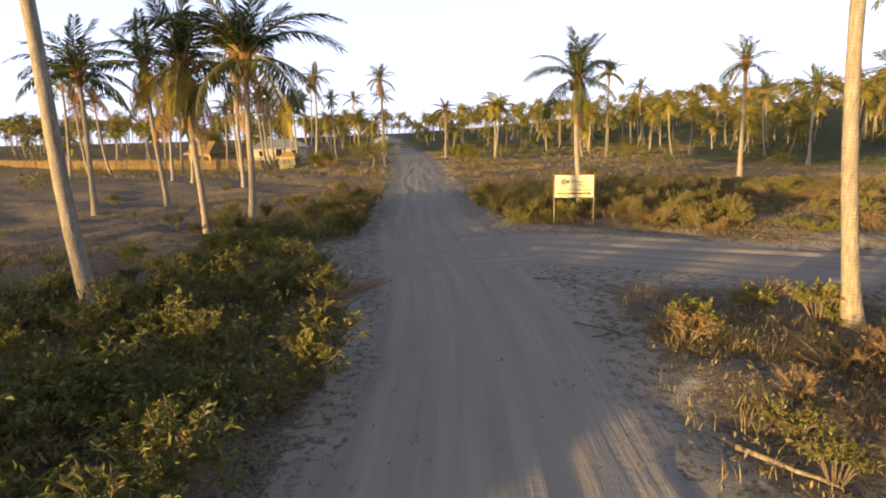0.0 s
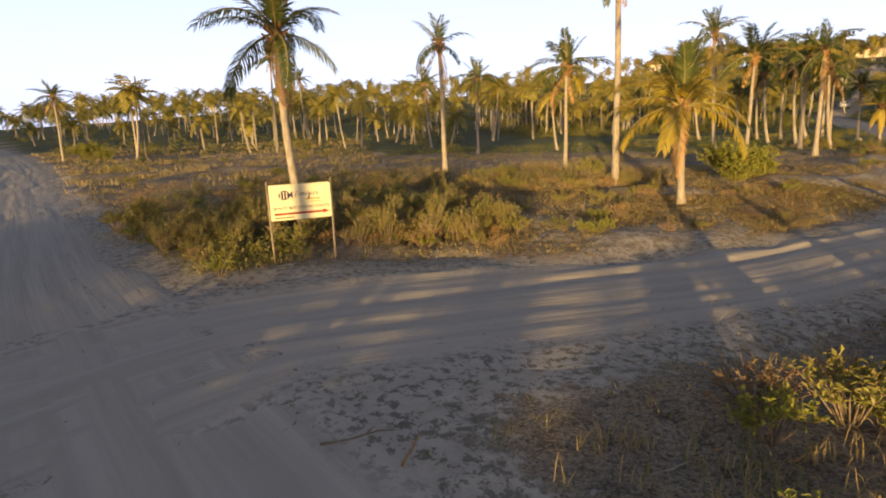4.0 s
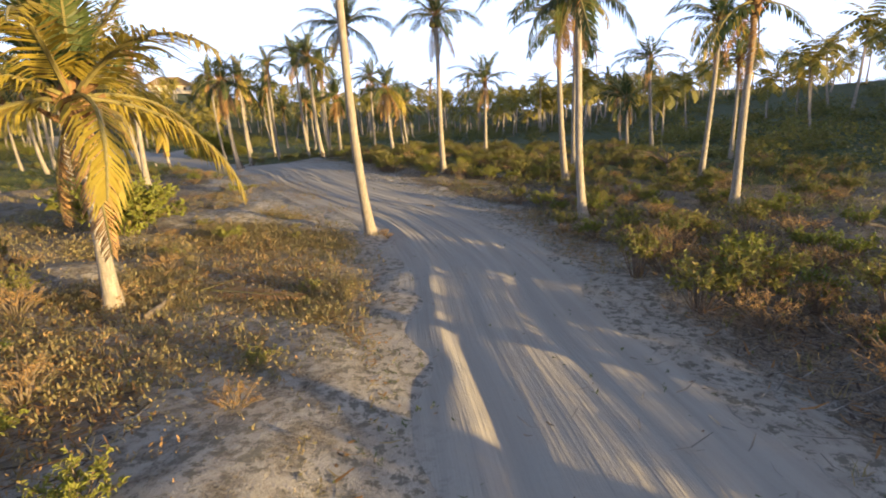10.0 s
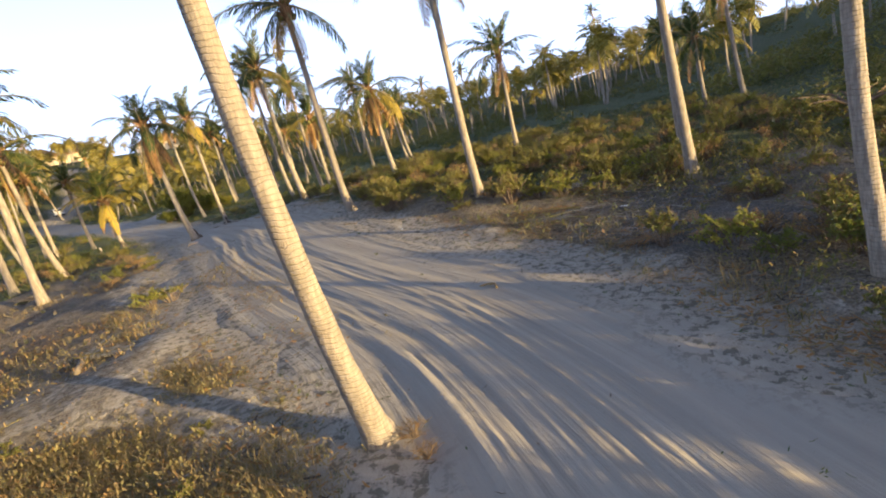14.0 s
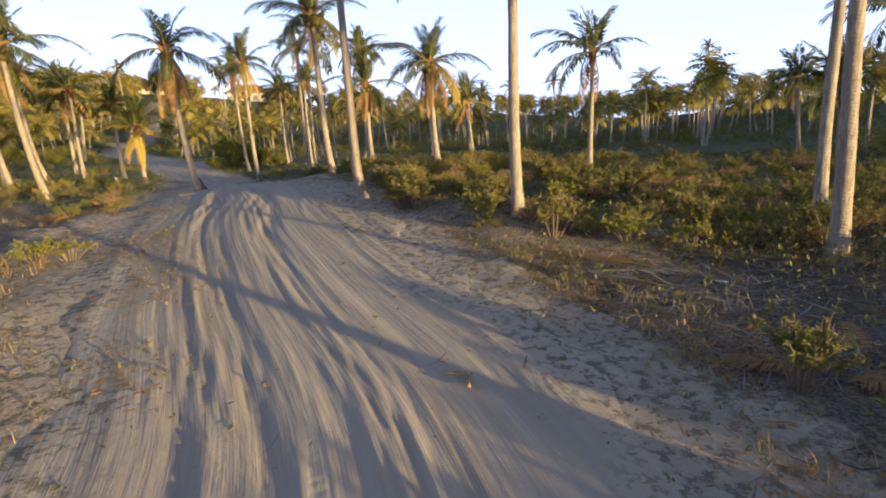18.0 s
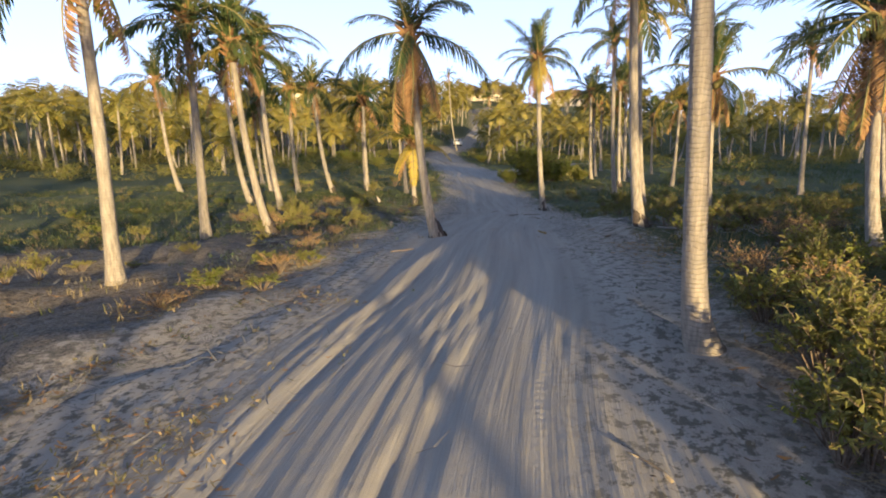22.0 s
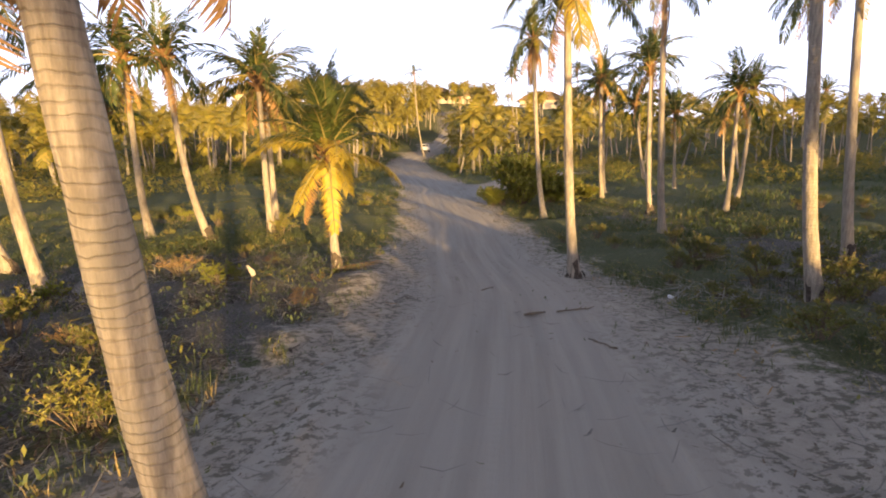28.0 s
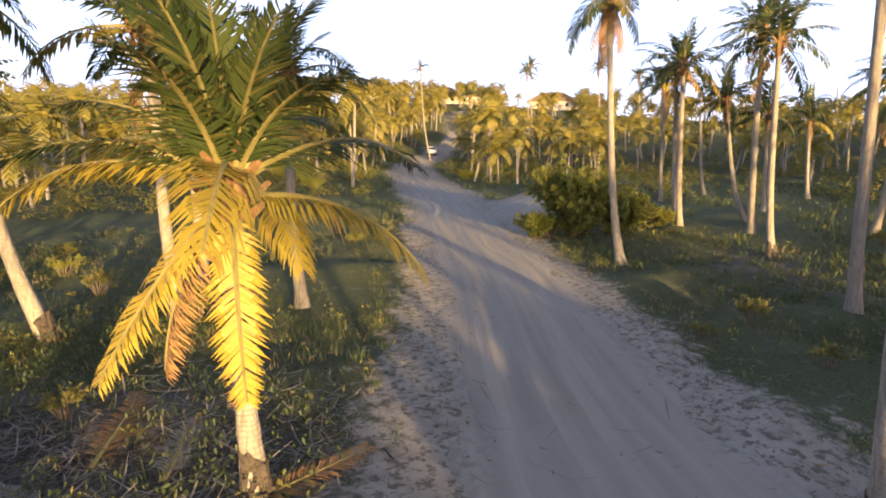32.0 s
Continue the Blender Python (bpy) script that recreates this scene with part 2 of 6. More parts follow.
M_BUSH = leaf_material("bright_bush_leaf", (0.13, 0.165, 0.03), (0.27, 0.27, 0.05), (0.30, 0.24, 0.06), 0.1, 0.35)
M_DRYLEAF = leaf_material("dry_shrub_leaf", (0.32, 0.19, 0.075), (0.50, 0.31, 0.12), (0.2, 0.18, 0.06), 0.25, 0.25, 0.8)
M_GRASS = leaf_material("dark_green_grass", (0.06, 0.09, 0.032), (0.13, 0.15, 0.055), (0.21, 0.185, 0.085), 0.12, 0.3, 0.6)
M_HAY = leaf_material("dry_grass", (0.26, 0.195, 0.09), (0.42, 0.32, 0.15), (0.14, 0.14, 0.05), 0.3, 0.25, 0.8)
M_WEED = leaf_material("yellow_green_weed", (0.19, 0.17, 0.07), (0.37, 0.30, 0.125), (0.42, 0.29, 0.15), 0.3, 0.3, 0.7)
M_TWIG = plain("grey_brown_twig", (0.11, 0.08, 0.055), (0.24, 0.185, 0.135), 30, 0.9, 0.4, 0.004)
M_STALK = plain("palm_leaf_stalk", (0.16, 0.14, 0.045), (0.27, 0.22, 0.08), 8, 0.6, 0.2, 0.004, 0.3, (1, 4, 4))
M_BOLE = plain("dark_root_bole", (0.045, 0.037, 0.031), (0.13, 0.10, 0.08), 22, 0.95, 0.9, 0.03)
M_FIBRE = plain("brown_leaf_sheath", (0.15, 0.085, 0.04), (0.33, 0.19, 0.085), 26, 0.9, 0.8, 0.02, 0.1, (1, 1, 0.25))
M_NUT = plain("green_coconut_skin", (0.11, 0.10, 0.03), (0.22, 0.17, 0.05), 9, 0.5, 0.2, 0.004)
M_WOOD = plain("weathered_pole_wood", (0.16, 0.125, 0.09), (0.34, 0.28, 0.21), 14, 0.85, 0.5, 0.006, 0.2, (1, 1, 0.15))
M_REED = plain("straw_reed", (0.27, 0.18, 0.075), (0.46, 0.33, 0.15), 9, 0.85, 0.4, 0.01, 0.2, (1, 1, 0.2))
M_THATCH = plain("thatch", (0.17, 0.115, 0.06), (0.36, 0.245, 0.12), 5, 0.95, 0.7, 0.06, 0.1, (3, 3, 0.6))
M_TIN = plain("grey_sheet_roof", (0.23, 0.25, 0.28), (0.36, 0.38, 0.41), 3, 0.5, 0.2, 0.01, 0.5)
M_PLASTER = plain("cream_plaster", (0.55, 0.46, 0.34), (0.68, 0.59, 0.45), 4, 0.9, 0.2, 0.01)
M_DARK = plain("dark_opening", (0.02, 0.02, 0.022), (0.05, 0.045, 0.04), 4, 0.4, 0.1, 0.01)
M_BOARD = plain("cream_sign_paint", (0.60, 0.54, 0.34), (0.68, 0.62, 0.41), 6, 0.6, 0.1, 0.002, 0.3)
M_RED = plain("dark_red_paint", (0.24, 0.035, 0.02), (0.30, 0.05, 0.03), 20, 0.6, 0.1, 0.002)
M_INK = plain("dark_violet_paint", (0.03, 0.022, 0.05), (0.06, 0.045, 0.09), 20, 0.6, 0.1, 0.002)
M_OCHRE = plain("ochre_paint", (0.36, 0.25, 0.06), (0.42, 0.30, 0.08), 20, 0.6, 0.1, 0.002)
M_WHITE = plain("white_car_paint", (0.74, 0.74, 0.73), (0.80, 0.80, 0.79), 2, 0.25, 0.02, 0.002, 0.5)
M_GLASS = plain("tinted_car_glass", (0.015, 0.018, 0.02), (0.03, 0.034, 0.038), 2, 0.08, 0.0, 0.001, 0.5)
M_RUBBER = plain("black_rubber", (0.015, 0.015, 0.015), (0.03, 0.03, 0.03), 30, 0.85, 0.3, 0.004)
M_LAMP = plain("red_lamp_plastic", (0.35, 0.02, 0.015), (0.45, 0.03, 0.02), 10, 0.3, 0.05, 0.002)
M_STEEL = plain("dull_steel", (0.30, 0.30, 0.30), (0.45, 0.45, 0.44), 12, 0.45, 0.2, 0.002, 0.5)

# ---- mesh helpers ----
class Build:
    """Collects vertices and faces with a material slot for each face."""

    def __init__(self):
        self.v, self.f, self.m = [], [], []

    def quad(self, a, b, c, d, m=0):
        i = len(self.v)
        self.v += [a, b, c, d]
        self.f.append((i, i + 1, i + 2, i + 3)), self.m.append(m)

    def tube(self, pts, radii, sides=8, m=0, cap=True, squash=1.0):
        n = len(pts)
        start = len(self.v)
        for i, p in enumerate(pts):
            a, b = Vector(pts[max(0, i - 1)]), Vector(pts[min(n - 1, i + 1)])
            t = (b - a).normalized()
            ref = Vector((0, 1, 0)) if abs(t.y) < 0.9 else Vector((1, 0, 0))
            s1 = t.cross(ref).normalized()
            s2 = t.cross(s1)
            for k in range(sides):
                w = 2 * math.pi * k / sides
                q = Vector(p) + (s1 * math.cos(w) + s2 * (math.sin(w) * squash)) * radii[i]
                self.v.append(tuple(q))
        for i in range(n - 1):
            for k in range(sides):
                a, b = start + i * sides + k, start + i * sides + (k + 1) % sides
                self.f.append((a, b, b + sides, a + sides)), self.m.append(m)
        if cap:
            self.f.append(tuple(range(start + sides - 1, start - 1, -1))), self.m.append(m)
            e = start + (n - 1) * sides
            self.f.append(tuple(range(e, e + sides))), self.m.append(m)

    def box(self, lo, hi, m=0, bevel=0.0, mat=None):
        bm = bmesh.new()
        bmesh.ops.create_cube(bm, size=1.0)
        for v in bm.verts:
            v.co = Vector([lo[i] + (v.co[i] + 0.5) * (hi[i] - lo[i]) for i in range(3)])
        if bevel:
            bmesh.ops.bevel(bm, geom=bm.edges[:], offset=bevel, segments=2, affect='EDGES')
        if mat is not None:
            bm.transform(mat)
        self.bm(bm, m)

    def bm(self, bm, m=0):
        start = len(self.v)
        bm.verts.index_update()
        self.v += [tuple(v.co) for v in bm.verts]
        for f in bm.faces:
            self.f.append(tuple(start + v.index for v in f.verts)), self.m.append(m)
        bm.free()

    def leaf(self, p, d, up, length, width, m=0, fold=0.25):
        """A pointed leaf of two folded halves."""
        p, d = Vector(p), Vector(d)
        s = d.cross(Vector(up))
        s = s.normalized() if s.length > 1e-4 else Vector((1, 0, 0))
        nrm = s.cross(d)
        mid = p + d * (length * 0.5) + nrm * (length * 0.06)
        a, b = mid + s * (width / 2) + nrm * (width * fold), mid - s * (width / 2) + nrm * (width * fold)
        tip = p + d * length - nrm * (length * 0.08)
        i = len(self.v)
        self.v += [tuple(p), tuple(a), tuple(tip), tuple(b)]
        self.f += [(i, i + 1, i + 2), (i, i + 2, i + 3)]
        self.m += [m, m]

    def mesh(self, name, mats, smooth=False):
        me = bpy.data.meshes.new(name)
        me.from_pydata([tuple(q) for q in self.v], [], self.f)
        for mt in mats:
            me.materials.append(mt)
        if len(mats) > 1:
            me.polygons.foreach_set("material_index", self.m)
        if smooth:
            me.polygons.foreach_set("use_smooth", [True] * len(me.polygons))
        me.update()
        return me


def part(name, me, parent, m=None, label=""):
    """One mesh object under a thing or a part."""
    ob = new(name, me)
    ob.parent = parent
    if m is not None:
        ob.matrix_basis = m
    return tagged(ob, label)


def thing(name, x, y, z, label, category, group="", turn=0.0, size=1.0, kind=""):
    ob = new(name)
    ob.empty_display_size = 0.2
    ob.matrix_basis = pose(x, y, z, 0, 0, turn) @ Matrix.Diagonal((size, size, size, 1))
    return tagged(ob, label, category, group, kind)


# ---- lie of the land ----
def hump(x, y, cx, cy, w, h):
    return h * np.exp(-((x - cx) ** 2 + (y - cy) ** 2) / (2 * w * w))


def ridge(x, y, x0, y0, x1, y1, w, h):
    """A long hill along a line."""
    dx, dy = x1 - x0, y1 - y0
    s = np.clip(((x - x0) * dx + (y - y0) * dy) / (dx * dx + dy * dy), 0, 1)
    return h * np.exp(-((x - x0 - s * dx) ** 2 + (y - y0 - s * dy) ** 2) / (2 * w * w))


def land(x, y):
    z = hump(x, y, 4, 24, 9, 0.13) + hump(x, y, 18, 22, 8, -0.34) + hump(x, y, 34, 26, 7, 0.10) + hump(x, y, 43, 29, 8, 0.75)
    z = z + hump(x, y, 30, 13, 8, -0.12) + hump(x, y, 40, 40, 8, -0.12) + hump(x, y, 50, 41, 7, -0.34) + hump(x, y, 60, 46, 8, -0.38)
    z = z + hump(x, y, 48, 52, 9, 0.14) + hump(x, y, 10, 36, 9, 0.17) + hump(x, y, 13, 15, 6, -0.21)
    # the overgrown hill south of the track and the far wooded hills
    z = z + ridge(x, y, 24, -24, 54, -24, 8, 2.2) + ridge(x, y, 75, -42, 170, -25, 24, 7.0)
    z = z + hump(x, y, 189, 176, 44, 11.5) + hump(x, y, 120, 205, 40, 9) + hump(x, y, 20, 230, 60, 7) + hump(x, y, 250, 90, 60, 7)
    far = np.hypot(x - 30, y - 30)
    rise = np.clip((far - 95) / 110, 0, 1)
    return z + 3.6 * rise * rise * (3 - 2 * rise)


def gz(x, y):
    return float(land(x, y))


# centre lines of the sandy tracks: x, y, half width
MAIN_TRACK = ((16, -32, 1.8), (11, -12, 1.8), (8.2, 1.5, 1.9), (6.22, 6.74, 2.0), (4.3, 11.31, 2.3), (1.68, 15.99, 2.6), (-1.05, 20.74, 2.0), (-4.86, 28.26, 1.7), (-10.83, 39.99, 1.9), (-22.45, 62.97, 2.2), (-44.0, 101.0, 2.3), (-80.0, 160.0, 2.3))
SIDE_TRACK = ((0.37, 14.91, 2.0), (3.41, 17.08, 3.0), (7.43, 17.87, 2.6), (11.89, 18.52, 1.9), (15.99, 19.58, 1.9), (20.62, 20.82, 2.0), (24.95, 23.01, 2.4), (28.32, 26.03, 2.9), (32.09, 29.31, 3.2), (35.83, 32.04, 3.0), (39.77, 35.52, 2.7), (43.45, 38.42, 2.5), (46.93, 41.42, 2.3), (50.04, 45.0, 2.0), (54.67, 49.96, 2.0), (60.05, 56.4, 2.1), (67.44, 65.12, 2.1), (78.0, 79.0, 2.3), (91.0, 95.3, 2.5), (103.0, 106.61, 2.4), (125.0, 122.0, 2.3), (160.0, 150.0, 2.3))
SPUR_TRACK = ((60.0, 55.57, 1.6), (66.03, 59.08, 1.6), (75.41, 63.2, 1.4), (90.0, 67.03, 1.2))


def spline(ctrl, step):
    """Points along a smooth line through the control points."""
    c = np.array(ctrl, dtype=float)
    c = np.vstack([2 * c[0] - c[1], c, 2 * c[-1] - c[-2]])
    out = []
    for i in range(1, len(c) - 2):
        n = max(2, int(np.hypot(*(c[i + 1] - c[i])[:2]) / step))
        for k in range(n):
            t = k / n
            out.append(0.5 * (2 * c[i] + (c[i + 1] - c[i - 1]) * t + (2 * c[i - 1] - 5 * c[i] + 4 * c[i + 1] - c[i + 2]) * t * t + (3 * c[i] - c[i - 1] - 3 * c[i + 1] + c[i + 2]) * t ** 3))
    out.append(c[-2])
    return np.array(out)


TRACK_POINTS = np.vstack([spline(MAIN_TRACK, 1.0), spline(SIDE_TRACK, 1.0), spline(SPUR_TRACK, 1.0)])


def off_track(x, y):
    """Metres outside the nearest track edge (negative on the track)."""
    x, y = np.atleast_1d(np.asarray(x, dtype=float)), np.atleast_1d(np.asarray(y, dtype=float))
    best = np.full(x.shape, 1e9)
    for px, py, hw in TRACK_POINTS:
        best = np.minimum(best, np.hypot(x - px, y - py) - hw)
    return best


def smooth(v, lo, hi):
    t = np.clip((v - lo) / (hi - lo), 0, 1)
    return t * t * (3 - 2 * t)


def green_zone(x, y):
    """Where low green growth covers the floor of the grove."""
    far = smooth(x * 0.75 + y, 62, 72)
    south = smooth(x - 0.9 * y, 8, 16) * smooth(x, 29, 35)
    return np.clip(np.maximum(far, south), 0, 1)


def ash_zone(x, y):
    z = 0
    for cx, cy, w in ((36, 40, 3.0), (39.5, 45, 3.5), (44.8, 45.6, 3.0), (41.3, 43.2, 2.2), (31, 18.5, 2.6), (34, 19, 2.4), (27, 19, 1.8), (44, 34, 2.4), (51, 35.5, 3.2), (57, 38, 3.4), (30.5, 33, 2.0), (13.5, 14.5, 2.5), (42, 48, 3.0), (62, 45, 3)):
        z = z + np.exp(-((x - cx) ** 2 + (y - cy) ** 2) / (1.1 * w * w))
    return np.clip(0.8 * z, 0, 1)


# ---- ground ----
def spaced(lo, hi, step, reach):
    core = list(np.arange(lo, hi + step / 2, step))
    d, out = step, []
    while sum(out) < reach:
        d *= 1.13
        out.append(d)
    left = [lo - s for s in np.cumsum(out)][::-1]
    right = [core[-1] + s for s in np.cumsum(out)]
    return np.array(left + core + right)


def make_ground():
    xs, ys = spaced(-16, 68, 0.36, 2600), spaced(2, 62, 0.36, 2600)
    gx, gy = np.meshgrid(xs, ys)
    z = land(gx, gy)
    off = np.full(gx.shape, 1e3)
    close = (gx > -120) & (gx < 200) & (gy > -60) & (gy < 200)
    off[close] = off_track(gx[close], gy[close])
    rng = np.random.default_rng(5)
    bumps = np.zeros_like(z)
    for k in range(26):
        a, f = rng.uniform(0, 2 * math.pi), rng.uniform(0.6, 3.4)
        bumps += np.sin((gx * math.cos(a) + gy * math.sin(a)) * f + rng.uniform(0, 6.3)) * 0.028 / f ** 0.6
    core = smooth(off, -0.2, 0.9)
    z = z + bumps * core + 0.03 * smooth(off, 0.0, 1.5) - 0.07 * (1 - smooth(off, -1.2, -0.35))
    ny, nx = gx.shape
    idx = np.arange(nx * ny).reshape(ny, nx)
    faces = np.stack([idx[:-1, :-1], idx[:-1, 1:], idx[1:, 1:], idx[1:, :-1]], -1).reshape(-1, 4)
    me = bpy.data.meshes.new("ground")
    me.from_pydata(np.stack([gx, gy, z], -1).reshape(-1, 3).tolist(), [], faces.tolist())
    wide = 1.7 + 0.9 * np.maximum(hump(gx, gy, 26, 26, 9, 1.0), hump(gx, gy, 42, 36, 9, 1.0)) - 0.9 * hump(gx, gy, 2, 8, 7, 1.0) - 1.6 * smooth(gx - gy, 5.5, 8) * hump(gx, gy, 31, 23, 7, 1.0)
    sand = (1 - smooth(off, -0.3, wide)) * 0.95
    sand = np.maximum(sand, ridge(gx, gy, 9, 22.3, 24, 27, 3.4, 0.62))
    sand = np.maximum(sand, hump(gx, gy, 24, 27, 3.0, 0.6))
    sand = np.maximum(sand, hump(gx, gy, 39, 31, 2.2, 0.55))
    for name, val in (("sand", sand), ("green", green_zone(gx, gy)), ("ash", ash_zone(gx, gy))):
        at = me.attributes.new(name, 'FLOAT', 'POINT')
        at.data.foreach_set("value", np.ascontiguousarray(val, dtype=np.float32).reshape(-1))
    me.materials.append(M_GROUND)
    me.polygons.foreach_set("use_smooth", [True] * len(me.polygons))
    return tagged(new("ground", me), "sandy ground of the palm grove with dry litter and low growth", "ground", kind="structure")


make_ground()


def make_track(name, ctrl, label, seed, lift, rough):
    pts = spline(ctrl, 0.3)
    n, cols = len(pts), (181 if rough > 0.9 else 81)
    tan = np.gradient(pts[:, :2], axis=0)
    tan /= np.linalg.norm(tan, axis=1)[:, None]
    side = np.stack([tan[:, 1], -tan[:, 0]], -1)
    along = np.concatenate([[0], np.cumsum(np.linalg.norm(np.diff(pts[:, :2], axis=0), axis=1))])
    rng = np.random.default_rng(seed)
    rel = np.linspace(-1.22, 1.22, cols)
    hw = pts[:, 2] + 0.16 * np.sin(along * 0.9 + seed) + 0.10 * np.sin(along * 2.3 + 1.7 * seed)
    u = hw[:, None] * rel[None, :]
    X, Y = pts[:, 0][:, None] + side[:, 0][:, None] * u, pts[:, 1][:, None] + side[:, 1][:, None] * u
    wander = 0.22 * np.sin(along * 0.31) + 0.12 * np.sin(along * 0.83 + 2)
    relief = np.zeros_like(u)
    for c, w, d in ((-0.78, 0.20, -0.05), (0.72, 0.22, -0.045), (-0.25, 0.16, -0.02), (1.25, 0.15, -0.025), (-1.4, 0.15, -0.02), (0.0, 0.35, 0.03), (-1.05, 0.12, 0.028), (0.42, 0.10, 0.022)):
        shift = wander * (1 + 0.3 * c) + 0.08 * np.sin(along * rng.uniform(0.4, 1.1) + rng.uniform(0, 6))
        relief += rough * d * np.exp(-((u - c - shift[:, None]) / w) ** 2) * (0.6 + 0.4 * np.sin(along * rng.uniform(0.15, 0.5) + rng.uniform(0, 6)))[:, None]
    for k in range(14):
        f, ph = rng.uniform(3, 12), rng.uniform(0, 6.3)
        relief += 0.0028 * rough * np.sin(u * f + ph + np.sin(along * rng.uniform(0.1, 0.5) + ph)[:, None] * 1.2)
    # deeper soft ruts where the track widens round the bend
    deep = (smooth(pts[:, 0], 19, 23) * (1 - smooth(pts[:, 0], 34, 39)) * (rough > 0.9))[:, None]
    bands = np.exp(-((u + 1.0) / 0.55) ** 2) + 0.9 * np.exp(-((u - 0.25) / 0.4) ** 2) + 0.5 * np.exp(-((u - 1.7) / 0.5) ** 2)
    snake = 0.25 * np.sin(along * 0.21 + 1.0)[:, None] + 0.06 * np.sin(along * 0.9)[:, None]
    relief += deep * bands * (0.011 * np.sin((u + snake) * 21.0) + 0.009 * np.sin((u - snake) * 37.0 + 1.3) + 0.007 * np.sin((u + 0.6 * snake) * 61.0 + 0.4))
    edge = np.abs(u) - hw[:, None]
    ragged = 0.25 * np.sin(X * 2.1 + Y * 1.3) * np.sin(X * 0.9 - Y * 2.4)
    inner = 1 - smooth(edge + ragged, -0.9, 0.1)
    Z = land(X, Y) + lift + relief * inner - 0.11 * smooth(edge + ragged, -0.7, 0.5)
    idx = np.arange(n * cols).reshape(n, cols)
    faces = np.stack([idx[:-1, :-1], idx[:-1, 1:], idx[1:, 1:], idx[1:, :-1]], -1).reshape(-1, 4)
    me = bpy.data.meshes.new(name)
    me.from_pydata(np.stack([X, Y, Z], -1).reshape(-1, 3).tolist(), [], faces[:, ::-1].tolist())
    for key, val in (("across", u), ("along", np.repeat(along[:, None], cols, 1))):
        at = me.attributes.new(key, 'FLOAT', 'POINT')
        at.data.foreach_set("value", np.ascontiguousarray(val, dtype=np.float32).reshape(-1))
    me.materials.append(M_ROAD)
    me.polygons.foreach_set("use_smooth", [True] * len(me.polygons))
    return tagged(new(name, me), label, "track", kind="structure")


make_track("road", MAIN_TRACK, "pale sandy track with shallow wheel ruts through the grove", 3, 0.016, 0.55)
make_track("road", SIDE_TRACK, "winding sandy track with tyre ruts between coconut palms", 8, 0.024, 1.0)
make_track("road", SPUR_TRACK, "short sandy spur leaving the track beside a bush", 11, 0.010, 0.4)

# ---- coconut palms ----
def frond_mesh(name, length, a0, a1, leaflets, leaf_len, width, hang, seed, segs, fine, joined=False):
    """A feather leaf along +x: a curved stalk with a row of narrow leaflets on each side."""
    r = random.Random(seed)
    n = segs
    pts, x, z, yaw = [], 0.0, 0.0, 0.0
    bend = r.uniform(-0.25, 0.25)
    y = 0.0
    tans = []
    for i in range(n + 1):
        s = i / n
        th = radians(a0 + (a1 - a0) * s ** 1.25)
        yaw = bend * s * s
        t = Vector((math.cos(th) * math.cos(yaw), math.cos(th) * math.sin(yaw), math.sin(th)))
        pts.append(Vector((x, y, z))), tans.append(t)
        x, y, z = x + t.x * length / n, y + t.y * length / n, z + t.z * length / n
    b = Build()
    b.tube(pts, [0.030 * (1 - 0.85 * i / n) + 0.004 for i in range(n + 1)], 5 if fine else 3, 1, cap=False)
    down = Vector((0, 0, -1))
    for k in range(leaflets):
        s = 0.10 + 0.90 * (k + 0.5) / leaflets
        f = s * n
        i = min(n - 1, int(f))
        p = pts[i].lerp(pts[i + 1], f - i)
        t = tans[i]
        side = t.cross(Vector((0, 0, 1)))
        side = side.normalized() if side.length > 0.05 else Vector((0, 1, 0))
        profile = (0.30 + 0.70 * math.sin(math.pi * min(1.0, 0.16 + 0.80 * s)) ** 0.8)
        for sg in (1, -1):
            if r.random() < 0.07:
                continue
            ll = leaf_len * profile * r.uniform(0.82, 1.08)
            hg = hang * r.uniform(0.75, 1.25)
            d1 = (side * sg * 0.9 + t * (0.45 + 0.5 * s) + down * hg * 0.45 + side.cross(t) * 0.12 + Vector((r.gauss(0, 0.09), r.gauss(0, 0.09), r.gauss(0, 0.12)))).normalized()
            d2 = (d1 + down * (0.35 + hg * 0.75) + t * 0.1).normalized()
            w = width * (0.65 + 0.5 * profile)
            wd = (t - d1 * t.dot(d1)).normalized() * w * 0.5
            m1 = p + d1 * ll * 0.5
            e = m1 + d2 * ll * 0.5
            j = len(b.v)
            if fine:
                b.v += [tuple(p - wd * 0.6), tuple(p + wd * 0.6), tuple(m1 + wd), tuple(m1 - wd), tuple(e)]
                b.f += [(j, j + 1, j + 2, j + 3), (j + 3, j + 2, j + 4)]
                b.m += [0, 0]
                if joined:
                    b.f.append((i * 5, j + 1, j)), b.m.append(0)
            else:
                b.v += [tuple(p), tuple(m1 + wd), tuple(m1 - wd), tuple(e)]
                b.f += [(j, j + 1, j + 2), (j + 2, j + 1, j + 3)]
                b.m += [0, 0]
    return b.mesh(name, [M_LEAF, M_STALK])


